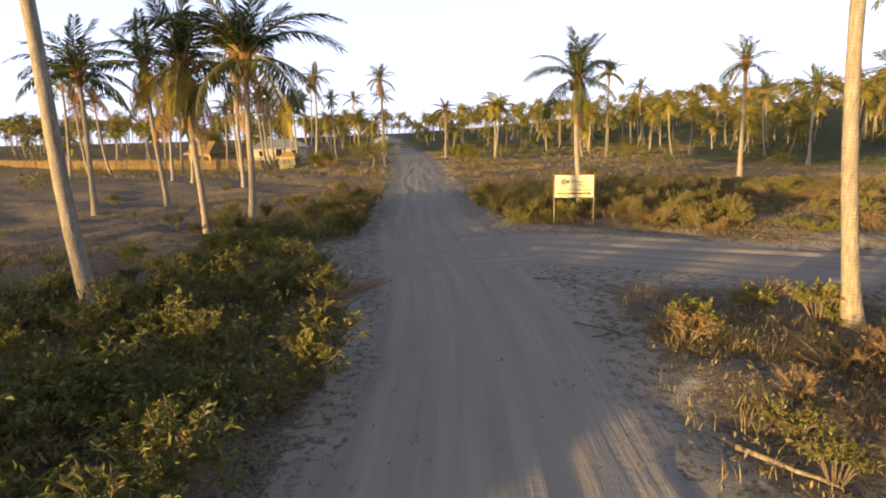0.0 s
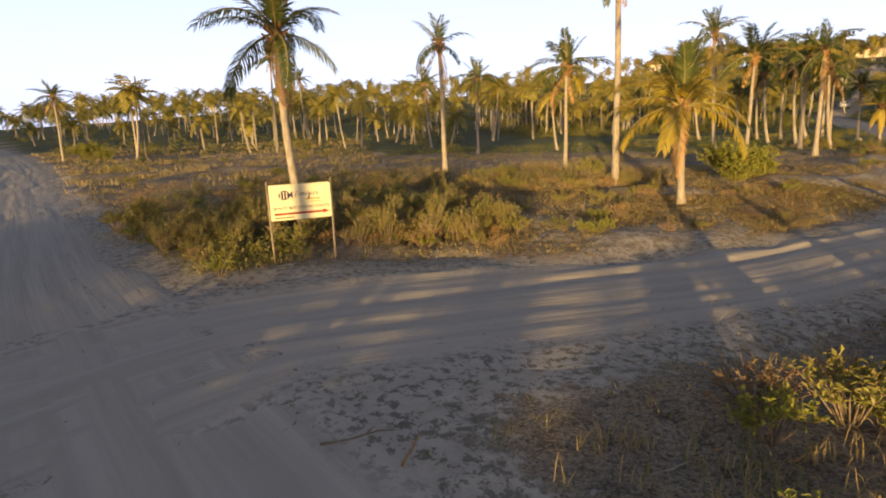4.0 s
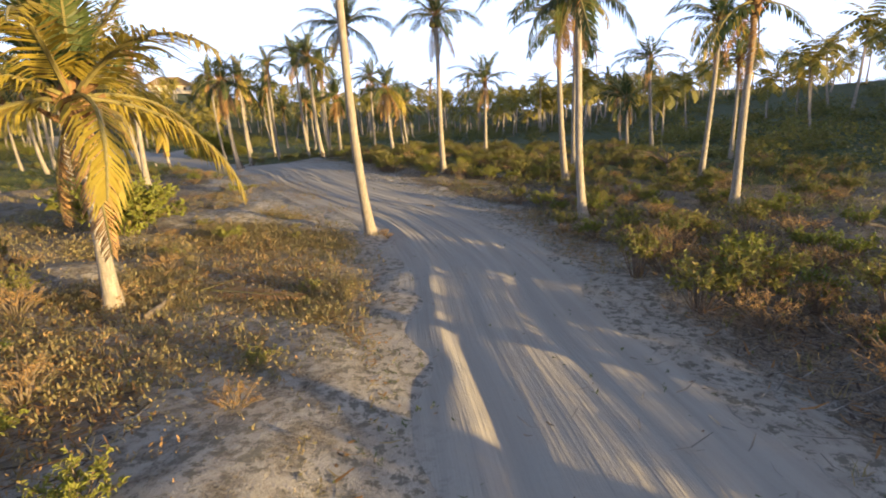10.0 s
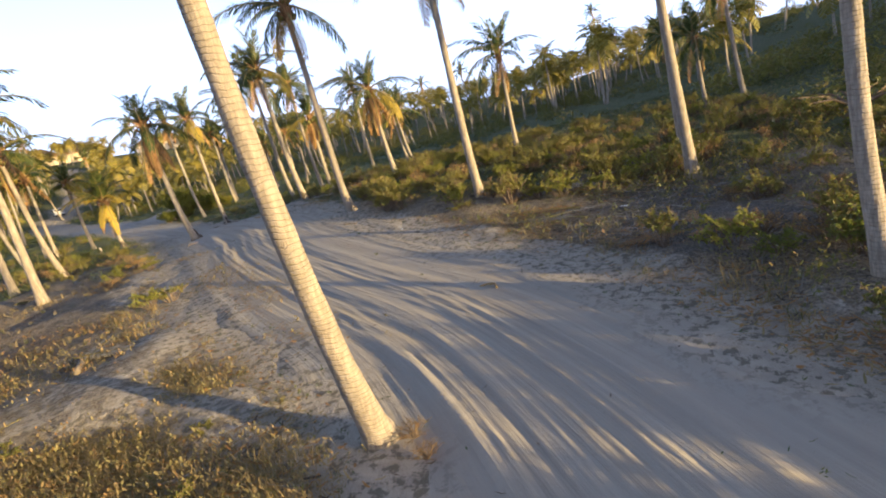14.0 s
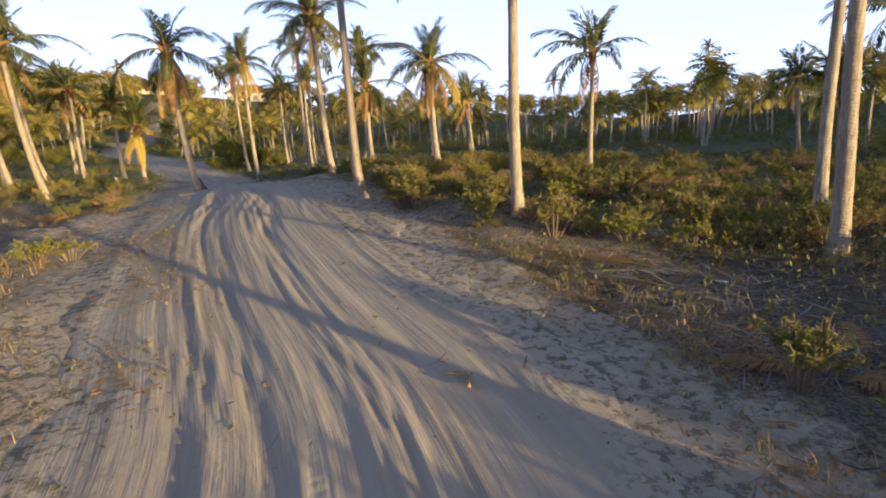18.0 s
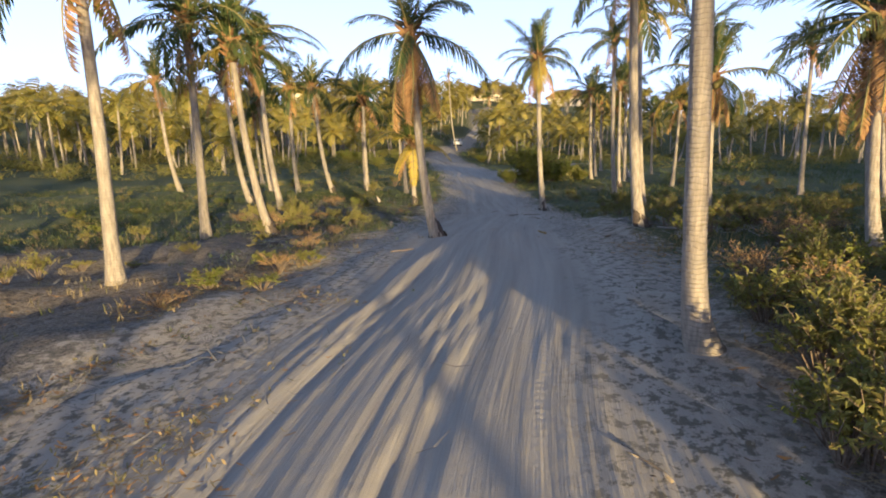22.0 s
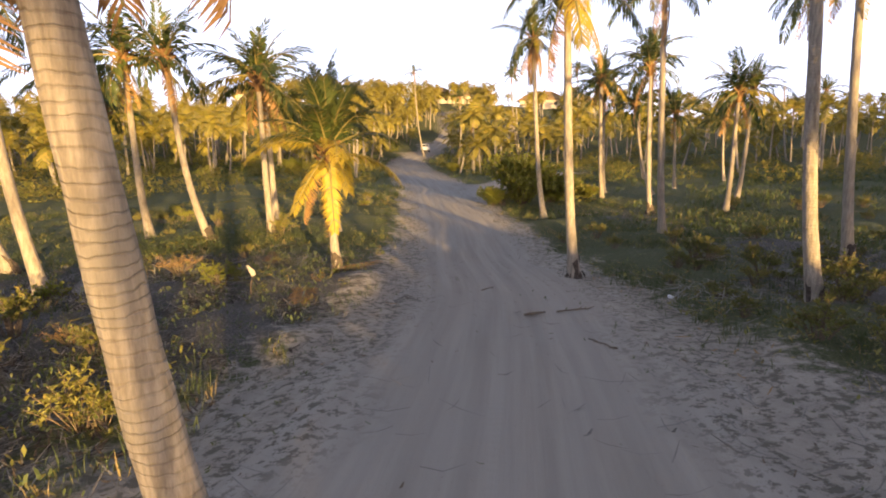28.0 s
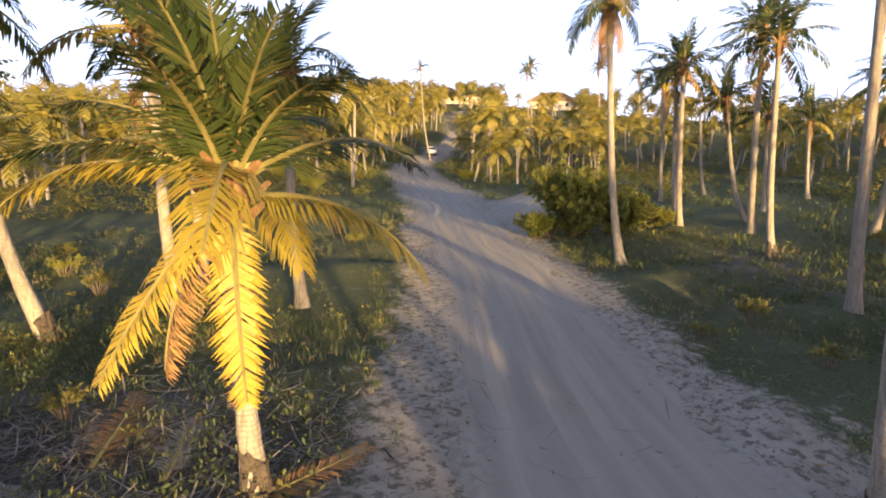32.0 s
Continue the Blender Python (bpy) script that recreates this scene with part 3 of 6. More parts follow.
FRONDS = {}
for fine, cnt, wid, sg in ((True, 62, 0.026, 14), (False, 28, 0.06, 8)):
    FRONDS["spear", fine] = [frond_mesh("frond", 1.75 + 0.15 * i, 12, -28, cnt, 0.50, wid, 0.15, 10 + i, sg, fine) for i in range(2)]
    FRONDS["arch", fine] = [frond_mesh("frond", 2.15 + 0.15 * i, 10, -62 - 8 * i, cnt, 0.56, wid, 0.55, 20 + i, sg, fine) for i in range(3)]
    FRONDS["low", fine] = [frond_mesh("frond", 2.05 + 0.12 * i, 0, -68 - 6 * i, cnt, 0.54, wid, 1.1, 30 + i, sg, fine) for i in range(2)]
    FRONDS["hang", fine] = [frond_mesh("frond", 1.9, 0, -14, cnt, 0.40, wid * 1.15, 0.35, 38, sg, fine)]
    FRONDS["flat", fine] = [frond_mesh("frond", 1.6 + 0.3 * i, 3, -5, int(cnt * 0.6), 0.42, wid, 0.12, 45 + i, sg, fine, True) for i in range(2)]
    FRONDS["dead", fine] = [frond_mesh("frond", 1.7 + 0.2 * i, 0, -30, int(cnt * 0.8), 0.45, wid * 0.8, 1.6, 40 + i, sg, fine) for i in range(2)]


def trunk_way(lx, ly, s, h, foot):
    """How far the trunk has moved aside at the share s of its height."""
    if foot:
        k = 1 - math.exp(-s * h / 0.35)
        return foot[0] * k + lx * s, foot[1] * k + ly * s
    k = 0.42 * (1 - (1 - s) ** 4.5) + 0.58 * s
    return lx * k, ly * k


def trunk_mesh(lx, ly, h, r0, seed, close, foot):
    r = random.Random(seed)
    n = 26 if close else 12
    sides = 14 if close else 8
    pts, rad = [], []
    bow = r.uniform(-0.12, 0.12)
    ph = r.uniform(0, 6)
    for i in range(n + 1):
        s = (i / n) ** 1.25
        ax, ay = trunk_way(lx, ly, s, h, foot)
        sway = 0.02 * h * math.sin(s * 5 + ph) * s * (1 - s)
        pts.append(Vector((ax + sway + bow * s * (1 - s), ay + sway * 0.6, -0.12 + (h + 0.12) * s)))
        flare = 0.75 * math.exp(-s * h / 0.28) + 0.22 * math.exp(-s * h / 0.9)
        rad.append(r0 * (1.0 - 0.30 * s + flare) * (1 + 0.025 * math.sin(i * 2.1 + ph) + 0.02 * r.uniform(-1, 1)))
    b = Build()
    b.tube(pts, rad, sides, 0)
    return b.mesh("trunk", [M_TRUNK], True), pts


def bole_mesh(r0, seed, lx, ly, h, foot):
    """The fibrous foot of an old palm; its dark colour also holds the low shade."""
    r = random.Random(seed)
    b = Build()
    zs, sides = (-0.15, 0.03, 0.16, 0.30, 0.44), 16
    for i, z in enumerate(zs):
        rr = r0 * (1.95 - 0.74 * (i / 4) ** 0.5)
        ax, ay = trunk_way(lx, ly, max(0.0, z) / h, h, foot)
        for k in range(sides):
            w = 2 * math.pi * k / sides
            q = rr * (1 + 0.13 * math.sin(3 * w + seed) + r.uniform(-0.09, 0.09))
            b.v.append((ax + q * math.cos(w), ay + q * math.sin(w), z + r.uniform(-0.04, 0.04) * (i > 0) + 0.09 * math.sin(w + seed) * (i == 4)))
    for i in range(4):
        for k in range(sides):
            a, c = i * sides + k, i * sides + (k + 1) % sides
            b.f.append((a, c, c + sides, a + sides)), b.m.append(0)
    for k in range(14):
        w = r.uniform(0, 6.3)
        d = Vector((math.cos(w), math.sin(w), 0))
        b.tube([d * r0 * 1.4 + Vector((0, 0, 0.16)), d * r0 * 1.9 + Vector((0, 0, 0.05)), d * r0 * r.uniform(2.1, 2.6) + Vector((0, 0, -0.08))], [0.022, 0.018, 0.008], 5, 0)
    return b.mesh("root_bole", [M_BOLE])


def nut_mesh():
    bm = bmesh.new()
    bmesh.ops.create_icosphere(bm, subdivisions=2, radius=0.10)
    for v in bm.verts:
        v.co.z *= 1.25
        v.co.x *= 1 + 0.05 * math.sin(3 * math.atan2(v.co.y, v.co.x))
    b = Build()
    b.bm(bm)
    return b.mesh("coconut", [M_NUT], True)


def sheath_mesh():
    """Fibrous leaf bases round the growing point."""
    r = random.Random(4)
    b = Build()
    b.tube([(0, 0, -0.35), (0, 0, -0.1), (0, 0, 0.2), (0, 0, 0.45)], [0.10, 0.15, 0.13, 0.05], 10)
    for k in range(16):
        w, z = k * 2.4, -0.25 + 0.035 * k
        d = Vector((math.cos(w), math.sin(w), 0.5)).normalized()
        p = Vector((0, 0, z)) + d * 0.08
        b.tube([p, p + d * 0.16, p + d * 0.30 + Vector((0, 0, 0.03))], [0.055, 0.045, 0.022], 5, 0, True, 0.5)
    return b.mesh("leaf_sheath", [M_FIBRE])


NUT, SHEATH = nut_mesh(), sheath_mesh()
PALM_TALLY = [0]
STYLES = {"full": (17, 1.03, 2, "tall green coconut palm with arching fronds, standing in sand"),
          "tall": (15, 1.08, 2, "tall slender coconut palm with a wide green crown"),
          "sparse": (9, 0.95, 2, "thin coconut palm with a sparse, wind-torn crown"),
          "shaggy": (14, 1.03, 9, "coconut palm with a skirt of dead brown fronds"),
          "skirted": (13, 1.05, 12, "coconut palm with a thick skirt of orange-brown dead fronds"),
          "golden": (21, 1.1, 2, "short young coconut palm with golden yellow fronds in low sun"),
          "young": (25, 1.12, 2, "short young coconut palm with golden lower fronds"),
          "bare": (0, 1.0, 0, "bare headless palm trunk standing in the grove")}


def palm(x, y, lx, ly, h, style="full", close=False, bole=False, size=1.0, hanging=(), foot=None):
    """A palm with its foot at x, y, its crown lx, ly aside and h above the ground."""
    PALM_TALLY[0] += 1
    seed = PALM_TALLY[0] * 17 + 3
    r = random.Random(seed)
    count, scale, dead, label = STYLES[style]
    scale *= size * r.uniform(0.92, 1.08)
    z = gz(x, y)
    root = thing("coconut_palm", x, y, z, label, "palm tree", "palms of the grove")
    r0 = (0.088 + 0.005 * min(h, 8)) * r.uniform(0.92, 1.08) * (1.05 if style == "young" else 1.0)
    me, pts = trunk_mesh(lx, ly, h, r0, seed, close, foot)
    part("trunk", me, root)
    if bole:
        part("root_bole", bole_mesh(r0, seed, lx, ly, h, foot), root, None, "root bole at the foot of the trunk, low shade in its dark colour")
    if not count:
        return root
    top = pts[-1]
    axis = (pts[-1] - pts[-3]).normalized()
    tilt = Vector((0, 0, 1)).rotation_difference((axis + Vector((0, 0, 1.2))).normalized()).to_matrix().to_4x4()
    crown = Matrix.Translation(top) @ tilt
    part("leaf_sheath", SHEATH, root, crown @ Matrix.Diagonal((scale, scale, scale, 1)), "brown fibrous leaf sheaths")
    start = r.uniform(0, 360)
    wind = 66.0
    for i in range(count):
        q = i / max(1, count - 1)
        az = start + i * 137.5 + r.uniform(-10, 10)
        # the breeze swings the fronds to one side
        az += 22 * math.sin(radians(wind - az)) * r.uniform(0.4, 1.0)
        pitch = (86 - 84 * q ** 1.35 if style == "young" else 82 - (80 if style == "golden" else 96) * q ** 0.95) + r.uniform(-14, 14)
        kind = "spear" if pitch > 48 else ("arch" if pitch > 8 else "low")
        me = r.choice(FRONDS[kind, close])
        k = scale * r.uniform(0.78, 1.15) * (0.9 if kind == "spear" else 1.0)
        ob = part("frond", me, root, crown @ pose(0, 0, 0.12, 0, 0, az) @ pose(0.06, 0, 0, r.uniform(-18, 18), -pitch, 0) @ Matrix.Diagonal((k, k, k, 1)))
        if (style == "golden" and q > 0.3) or (style == "young" and q > 0.95) or (q > 0.8 and r.random() < 0.22):
            ob.material_slots[0].link = 'OBJECT'
            ob.material_slots[0].material = M_GOLD
            tagged(ob, "yellow drooping frond with low sun in its colour")
    for i in range(dead):
        az = start + 40 + i * 137.5
        pitch = r.uniform(-82, -48)
        me = r.choice(FRONDS["dead", close])
        k = scale * r.uniform(0.7, 1.0) * (1.15 if style == "skirted" else 1.0)
        ob = part("dead_frond", me, root, crown @ pose(0, 0, -0.05, 0, 0, az) @ pose(0.08, 0, 0, r.uniform(-30, 30), -pitch, 0) @ Matrix.Diagonal((k, k, k, 1)), "dry brown hanging frond")
        ob.material_slots[0].link = 'OBJECT'
        ob.material_slots[0].material = M_DEAD
    for az, pitch, kind, k in hanging:
        ob = part("frond", FRONDS[kind, close][0], root, crown @ pose(0, 0, 0.0, 0, 0, az) @ pose(0.08, 0, 0, 0, -pitch, 0) @ Matrix.Diagonal((k, k, k, 1)), "golden frond hanging down")
        ob.material_slots[0].link = 'OBJECT'
        ob.material_slots[0].material = M_GOLD
    if style in ("full", "tall", "shaggy") and close:
        for i in range(r.randint(3, 7)):
            w = r.uniform(0, 6.28)
            part("coconut", NUT, root, crown @ Matrix.Translation((0.2 * math.cos(w), 0.2 * math.sin(w), -0.12 - 0.12 * r.random())))
    return root


palm(-1.5, 8.44, -0.4, -0.18, 7.5, "full", close=True)
palm(-7.25, 16.3, -0.13, -0.15, 5.4, "shaggy", close=True, size=1.28)
palm(-4.91, 15.68, 0.28, 0.27, 5.4, "full", close=True, size=1.28)
palm(-16.6, 18.8, 0.09, 0.13, 6.0, "full", size=1.28)
palm(-15.53, 21.77, -0.18, -0.22, 6.6, "shaggy", size=1.28)
palm(-18.89, 30.41, 0.02, 0.02, 8.5, "full", size=1.28)
palm(-37.9, 53.0, -1.03, -0.97, 9.4, "full")
palm(-27.2, 33.9, 0.34, 0.38, 9.6, "shaggy", size=1.28)
palm(-38.11, 54.69, -0.38, -0.33, 7.6, "full")
palm(-51.5, 81.25, 0.55, 0.41, 12.3, "full")
palm(-45.5, 85.4, 0.26, 0.17, 9.3, "full")
palm(-44.84, 35.93, 0.26, 0.41, 9.4, "full")
palm(3.9, 23.49, -0.25, 0.06, 4.8, "full", close=True)
palm(10.1, 36.83, -0.16, -0.13, 6.1, "sparse")
palm(16.78, 37.66, 0.26, 0.65, 5.2, "full")
palm(15.85, 30.2, -0.67, -0.89, 8.2, "sparse", close=True)
palm(16.09, 26.07, -0.28, -0.12, 3.15, "golden", close=True, size=1.1)
palm(22.47, 23.65, -1.09, 0.20, 8.0, "full", close=True)
palm(10.13, 13.3, -0.5, 0.1, 8.2, "full", close=True)
palm(13.84, 15.11, -0.87, 0.07, 8.2, "full", foot=(-0.02, 0.21), close=True)
palm(-1.38, 69.9, 0.09, 0.01, 9.3, "full")
palm(0.38, 100.8, -0.72, -0.05, 9.2, "full")
palm(14.59, 67.94, -0.58, 0.07, 6.2, "full")
palm(15.99, 53.6, -0.00, 0.00, 5.8, "full")
palm(22.84, 53.64, -0.48, 0.20, 4.5, "full")
palm(29.62, 42.9, -0.43, 0.33, 7.6, "full")
palm(26.44, 36.18, 0.07, -0.06, 5.4, "full")
palm(34.83, 41.56, -0.06, 0.06, 5.7, "full")
palm(35.45, 27.91, -0.39, 0.11, 6.5, "full", foot=(-0.14, 0.14), close=True)
palm(33.15, 23.35, -0.47, 0.10, 6.5, "tall", close=True)
palm(24.29, 18.01, -0.02, 0.32, 6.0, "full", close=True)
palm(31.64, 18.09, -0.87, 0.44, 6.0, "full", close=True)
palm(34.17, 17.6, 0.03, 0.11, 7.3, "full")
palm(45.4, 22.49, -0.03, 0.01, 4.5, "full")
palm(46.6, 13.25, 0.03, 0.27, 3.3, "full")
palm(32.29, 12.8, -0.09, -0.31, 5.9, "full")
palm(25.91, 13.6, -0.03, -0.13, 5.6, "full")
palm(39.9, 9.21, -0.01, -0.05, 5.0, "full")
palm(31.7, 37.05, -0.03, 0.03, 5.7, "full")
palm(38.97, 36.36, -0.66, 0.23, 4.9, "skirted", close=True, bole=True)
palm(41.41, 27.63, 0.38, 0.47, 3.9, "shaggy", close=True)
palm(36.4, 40.62, -0.79, 0.13, 5.1, "full", close=True, bole=True)
palm(41.92, 32.3, 0.11, 0.64, 6.1, "full", close=True, bole=True)
palm(66.4, 32.69, -0.14, 0.54, 5.3, "full")
palm(53.83, 12.59, 0.14, 0.47, 4.0, "full")
palm(136.18, 4.52, 0.26, 1.79, 13.6, "full")
palm(124.7, 5.6, -0.09, -0.53, 8.3, "full")
palm(49.52, 41.24, -0.49, 0.12, 6.5, "tall", close=True, bole=True)
palm(45.4, 11.98, 0.14, 0.42, 5.6, "full")
palm(47.58, 33.14, -0.32, 0.03, 4.2, "shaggy", close=True, bole=True)
palm(58.18, 42.92, -0.64, 0.15, 8.6, "full", close=True)
palm(59.5, 30.67, -0.12, 0.59, 4.2, "full")
palm(124.4, 39.4, -0.12, 0.75, 9.7, "full")
palm(125.3, 32.0, -0.04, 0.51, 10.2, "full")
palm(44.96, 51.68, -0.80, 0.44, 5.5, "full", bole=True)
palm(39.13, 58.25, -0.76, 0.18, 5.9, "full")
palm(43.14, 55.39, -0.46, 0.17, 5.0, "full")
palm(48.25, 53.56, -0.18, 0.11, 5.0, "full")
palm(49.21, 36.18, -0.17, 0.56, 7.3, "full", close=True, bole=True)
palm(60.19, 38.68, -0.19, 0.48, 8.2, "full")
palm(62.43, 34.8, -0.04, 0.16, 7.2, "full")
palm(103.5, 39.63, -0.16, 0.82, 7.8, "full")
palm(39.84, 47.22, -0.50, 0.50, 6.2, "full", close=True)
palm(39.7, 49.92, -0.87, 0.20, 5.5, "full", bole=True)
palm(43.63, 53.16, -0.27, 0.10, 5.5, "full")
palm(49.13, 50.81, -0.12, 0.08, 4.5, "full", close=True)
palm(45.53, 45.48, 0.06, 0.31, 2.9, "young", close=True, bole=True, hanging=((248, -80, "hang", 1.0), (195, -42, "hang", 0.95), (318, 4, "low", 0.95)))
palm(70.58, 44.42, 0.16, -0.38, 5.7, "full")
palm(74.37, 49.39, -0.09, 0.19, 4.8, "full")
palm(87.37, 79.17, 0.02, -0.02, 5.8, "full")
palm(55.33, 36.74, -0.15, 0.42, 7.7, "full", close=True, bole=True)
palm(59.35, 49.09, 0.49, 1.14, 8.0, "shaggy", close=True)
palm(67.63, 47.9, -0.12, 0.22, 7.7, "full")
palm(76.3, 55.6, -0.10, 0.17, 6.5, "full")
palm(107.9, 48.4, -0.00, 0.00, 8.0, "full")
palm(109.4, 41.74, -0.06, 0.37, 6.6, "full")
palm(46.88, 51.39, -0.13, 0.07, 5.1, "full", bole=True)
palm(44.62, 60.01, -0.27, 0.04, 4.4, "full")
palm(67.3, 50.63, -0.14, 0.27, 6.7, "full")
palm(63.98, 46.15, 0.25, 0.48, 6.8, "full", bole=True)
palm(65.54, 43.24, 0.04, -0.18, 5.4, "full")
palm(84.36, 49.71, -0.11, 0.37, 4.8, "full")
palm(115.2, 51.6, 0.15, -0.77, 5.8, "full")
palm(104.8, 106.5, -1.19, 1.10, 14.1, "sparse")
palm(118.73, 96.6, -0.90, 1.16, 13.7, "full")
palm(103.7, 96.4, -0.20, 0.22, 9.8, "full")
palm(69.73, 51.82, -0.17, 0.40, 6.6, "full")
palm(82.1, 55.17, -0.25, 0.64, 5.4, "bare")
palm(69.86, 48.62, -0.41, 1.30, 5.3, "full")
palm(94.5, 51.84, -0.17, 0.69, 6.0, "full")
palm(127.8, 56.3, -0.20, 1.08, 10.1, "bare")
palm(128.2, 89.4, -0.62, 1.09, 14.6, "full")
palm(131.1, 83.9, -0.52, 1.06, 13.1, "full")
palm(122.0, 98.9, -0.59, 0.80, 15.0, "full")

# unseen palms added behind the camera's way to shade the track and west palms
def grove(n, x0, x1, y0, y1, seed, keep=3.0, low=5.0, high=8.5):
    r = random.Random(seed)
    done = []
    for _ in range(n * 40):
        if len(done) == n:
            break
        x, y = r.uniform(x0, x1), r.uniform(y0, y1)
        if off_track(x, y)[0] < 1.2 or any((x - a) ** 2 + (y - b) ** 2 < keep * keep for a, b in done):
            continue
        done.append((x, y))
        palm(x, y, r.uniform(-0.6, 0.6), r.uniform(-0.6, 0.6), r.uniform(low, high), r.choice(("full", "full", "tall", "shaggy")))


# these three stands lie out of view and only block the sun
grove(3, -32, -24, -50, -40, 71, 2.5, 4.5, 6.0)
grove(10, -23, -9, -9, 3, 78, 2.5, 6.0, 8.0)
grove(15, -31, -16, -24, -10, 81, 2.2, 9.0, 11.5)
# the dense stand round the yard
grove(24, -62, -20, 26, 78, 73, 3.0, 6.0, 9.5)


# ---- the distant grove ----
def far_palm(seed):
    r = random.Random(seed)
    h = r.uniform(3.2, 6.2)
    lx = r.uniform(-0.8, 0.8)
    b = Build()
    b.tube([(0, 0, -0.2), (lx * 0.6, 0, h * 0.4), (lx, 0, h)], [0.14, 0.10, 0.08], 5, 0, False)
    for i in range(15):
        q = i / 14
        az, p0 = i * 2.4 + r.uniform(-0.3, 0.3), radians(72 - 95 * q)
        ln = r.uniform(2.0, 2.8)
        p, th = Vector((lx, 0, h + 0.1)), p0
        side = Vector((-math.sin(az), math.cos(az), 0))
        rows = []
        for k in range(5):
            w = (0.10, 0.42, 0.52, 0.42, 0.05)[k]
            dr = Vector((0, 0, -(0.25 + 0.5 * q) * w))
            rows.append((p.copy(), p + side * w + dr, p - side * w + dr))
            p = p + Vector((math.cos(az) * math.cos(th), math.sin(az) * math.cos(th), math.sin(th))) * ln / 4
            th -= radians(20 + 8 * q)
        for k in range(4):
            for e in (1, 2):
                a0, a1, c0, c1 = rows[k][0], rows[k][e], rows[k + 1][0], rows[k + 1][e]
                for g in range(2):
                    u0, u1 = g / 2, g / 2 + 0.34
                    j = len(b.v)
                    b.v += [tuple(a0.lerp(c0, u0)), tuple(a0.lerp(c0, u1)), tuple(a1.lerp(c1, u1 + 0.15)), tuple(a1.lerp(c1, u0 + 0.15))]
                    b.f.append((j, j + 1, j + 2, j + 3)), b.m.append(1)
    return np.array(b.v), b.f, b.m


FAR_PROTOS = [far_palm(900 + i) for i in range(8)]


def far_grove(name, spots, seed, label):
    r = random.Random(seed)
    vs, fs, ms, base = [], [], [], 0
    for x, y, k in spots:
        v, f, m = r.choice(FAR_PROTOS)
        a = r.uniform(0, 6.28)
        c, s = math.cos(a) * k, math.sin(a) * k
        vs.append(np.stack([v[:, 0] * c - v[:, 1] * s + x, v[:, 0] * s + v[:, 1] * c + y, v[:, 2] * k + gz(x, y)], -1))
        fs += [tuple(i + base for i in q) for q in f]
        ms += m
        base += len(v)
    me = bpy.data.meshes.new(name)
    me.from_pydata(np.concatenate(vs).tolist(), [], fs)
    me.materials.append(M_TRUNK), me.materials.append(M_FAR)
    me.polygons.foreach_set("material_index", ms)
    return tagged(new(name, me), label, "palm trees", kind="stuff")


def far_spots(n, cx, cy, a0, a1, r0, r1, seed, near_path=26.0):
    """Random places in a sector, clear of the tracks and of the walked part."""
    r = random.Random(seed)
    out = []
    for _ in range(n * 10):
        if len(out) == n:
            break
        a, d = radians(r.uniform(a0, a1)), math.sqrt(r.uniform(r0 * r0, r1 * r1))
        x, y = cx + d * math.cos(a), cy + d * math.sin(a)
        if off_track(x, y)[0] < 2.5:
            continue
        out.append((x, y, r.uniform(0.8, 1.2)))
    return out


far_grove("distant_palm_grove", far_spots(520, 5, 10, 78, 160, 84, 210, 1), 31, "dense far coconut grove north of the track, lit by low sun")
far_grove("distant_palm_grove", far_spots(460, 20, 25, 30, 82, 72, 190, 2), 32, "dense far coconut grove on rising ground, lit by low sun")
far_grove("distant_palm_grove", far_spots(420, 40, 36, -28, 34, 55, 190, 3), 33, "dense coconut grove beyond the track on the east side")
far_grove("distant_palm_grove", far_spots(320, 42, 40, 40, 62, 80, 230, 4), 34, "coconut grove running up the far hill")
far_grove("distant_palm_grove", far_spots(70, 110, -22, 0, 360, 0, 48, 6), 35, "palms scattered over the shaded hillside")
far_grove("distant_palm_grove", far_spots(60, 40, 58, 60, 170, 20, 60, 7), 36, "palms standing close together on the lit grassy rise")


def far_clump(seed):
    r = random.Random(seed)
    b = Build()
    for k in range(105):
        a, d, h = r.uniform(0, 6.28), math.sqrt(r.random()), r.uniform(0.05, 1.0)
        p = Vector((math.cos(a) * d, math.sin(a) * d, h * (1.1 - 0.6 * d * d)))
        q = Vector((r.gauss(0, 1), r.gauss(0, 1), r.gauss(0.5, 0.6))).normalized()
        b.leaf(p, q, (0, 0, 1), r.uniform(0.12, 0.30), r.uniform(0.07, 0.16))
    return np.array(b.v), b.f


CLUMPS = [far_clump(950 + i) for i in range(5)]


def undergrowth(name, spots, seed, mat, label):
    r = random.Random(seed)
    vs, fs, base = [], [], 0
    for x, y, k in spots:
        v, f = r.choice(CLUMPS)
        a, k = r.uniform(0, 6.28), k * r.uniform(0.5, 1.4)
        c, s = math.cos(a) * k, math.sin(a) * k
        vs.append(np.stack([v[:, 0] * c - v[:, 1] * s + x, v[:, 0] * s + v[:, 1] * c + y, v[:, 2] * k * r.uniform(0.6, 1.2) + gz(x, y)], -1))
        fs += [tuple(i + base for i in q) for q in f]
        base += len(v)
    me = bpy.data.meshes.new(name)
    me.from_pydata(np.concatenate(vs).tolist(), [], fs)
    me.materials.append(mat)
    return tagged(new(name, me), label, "undergrowth", kind="stuff")


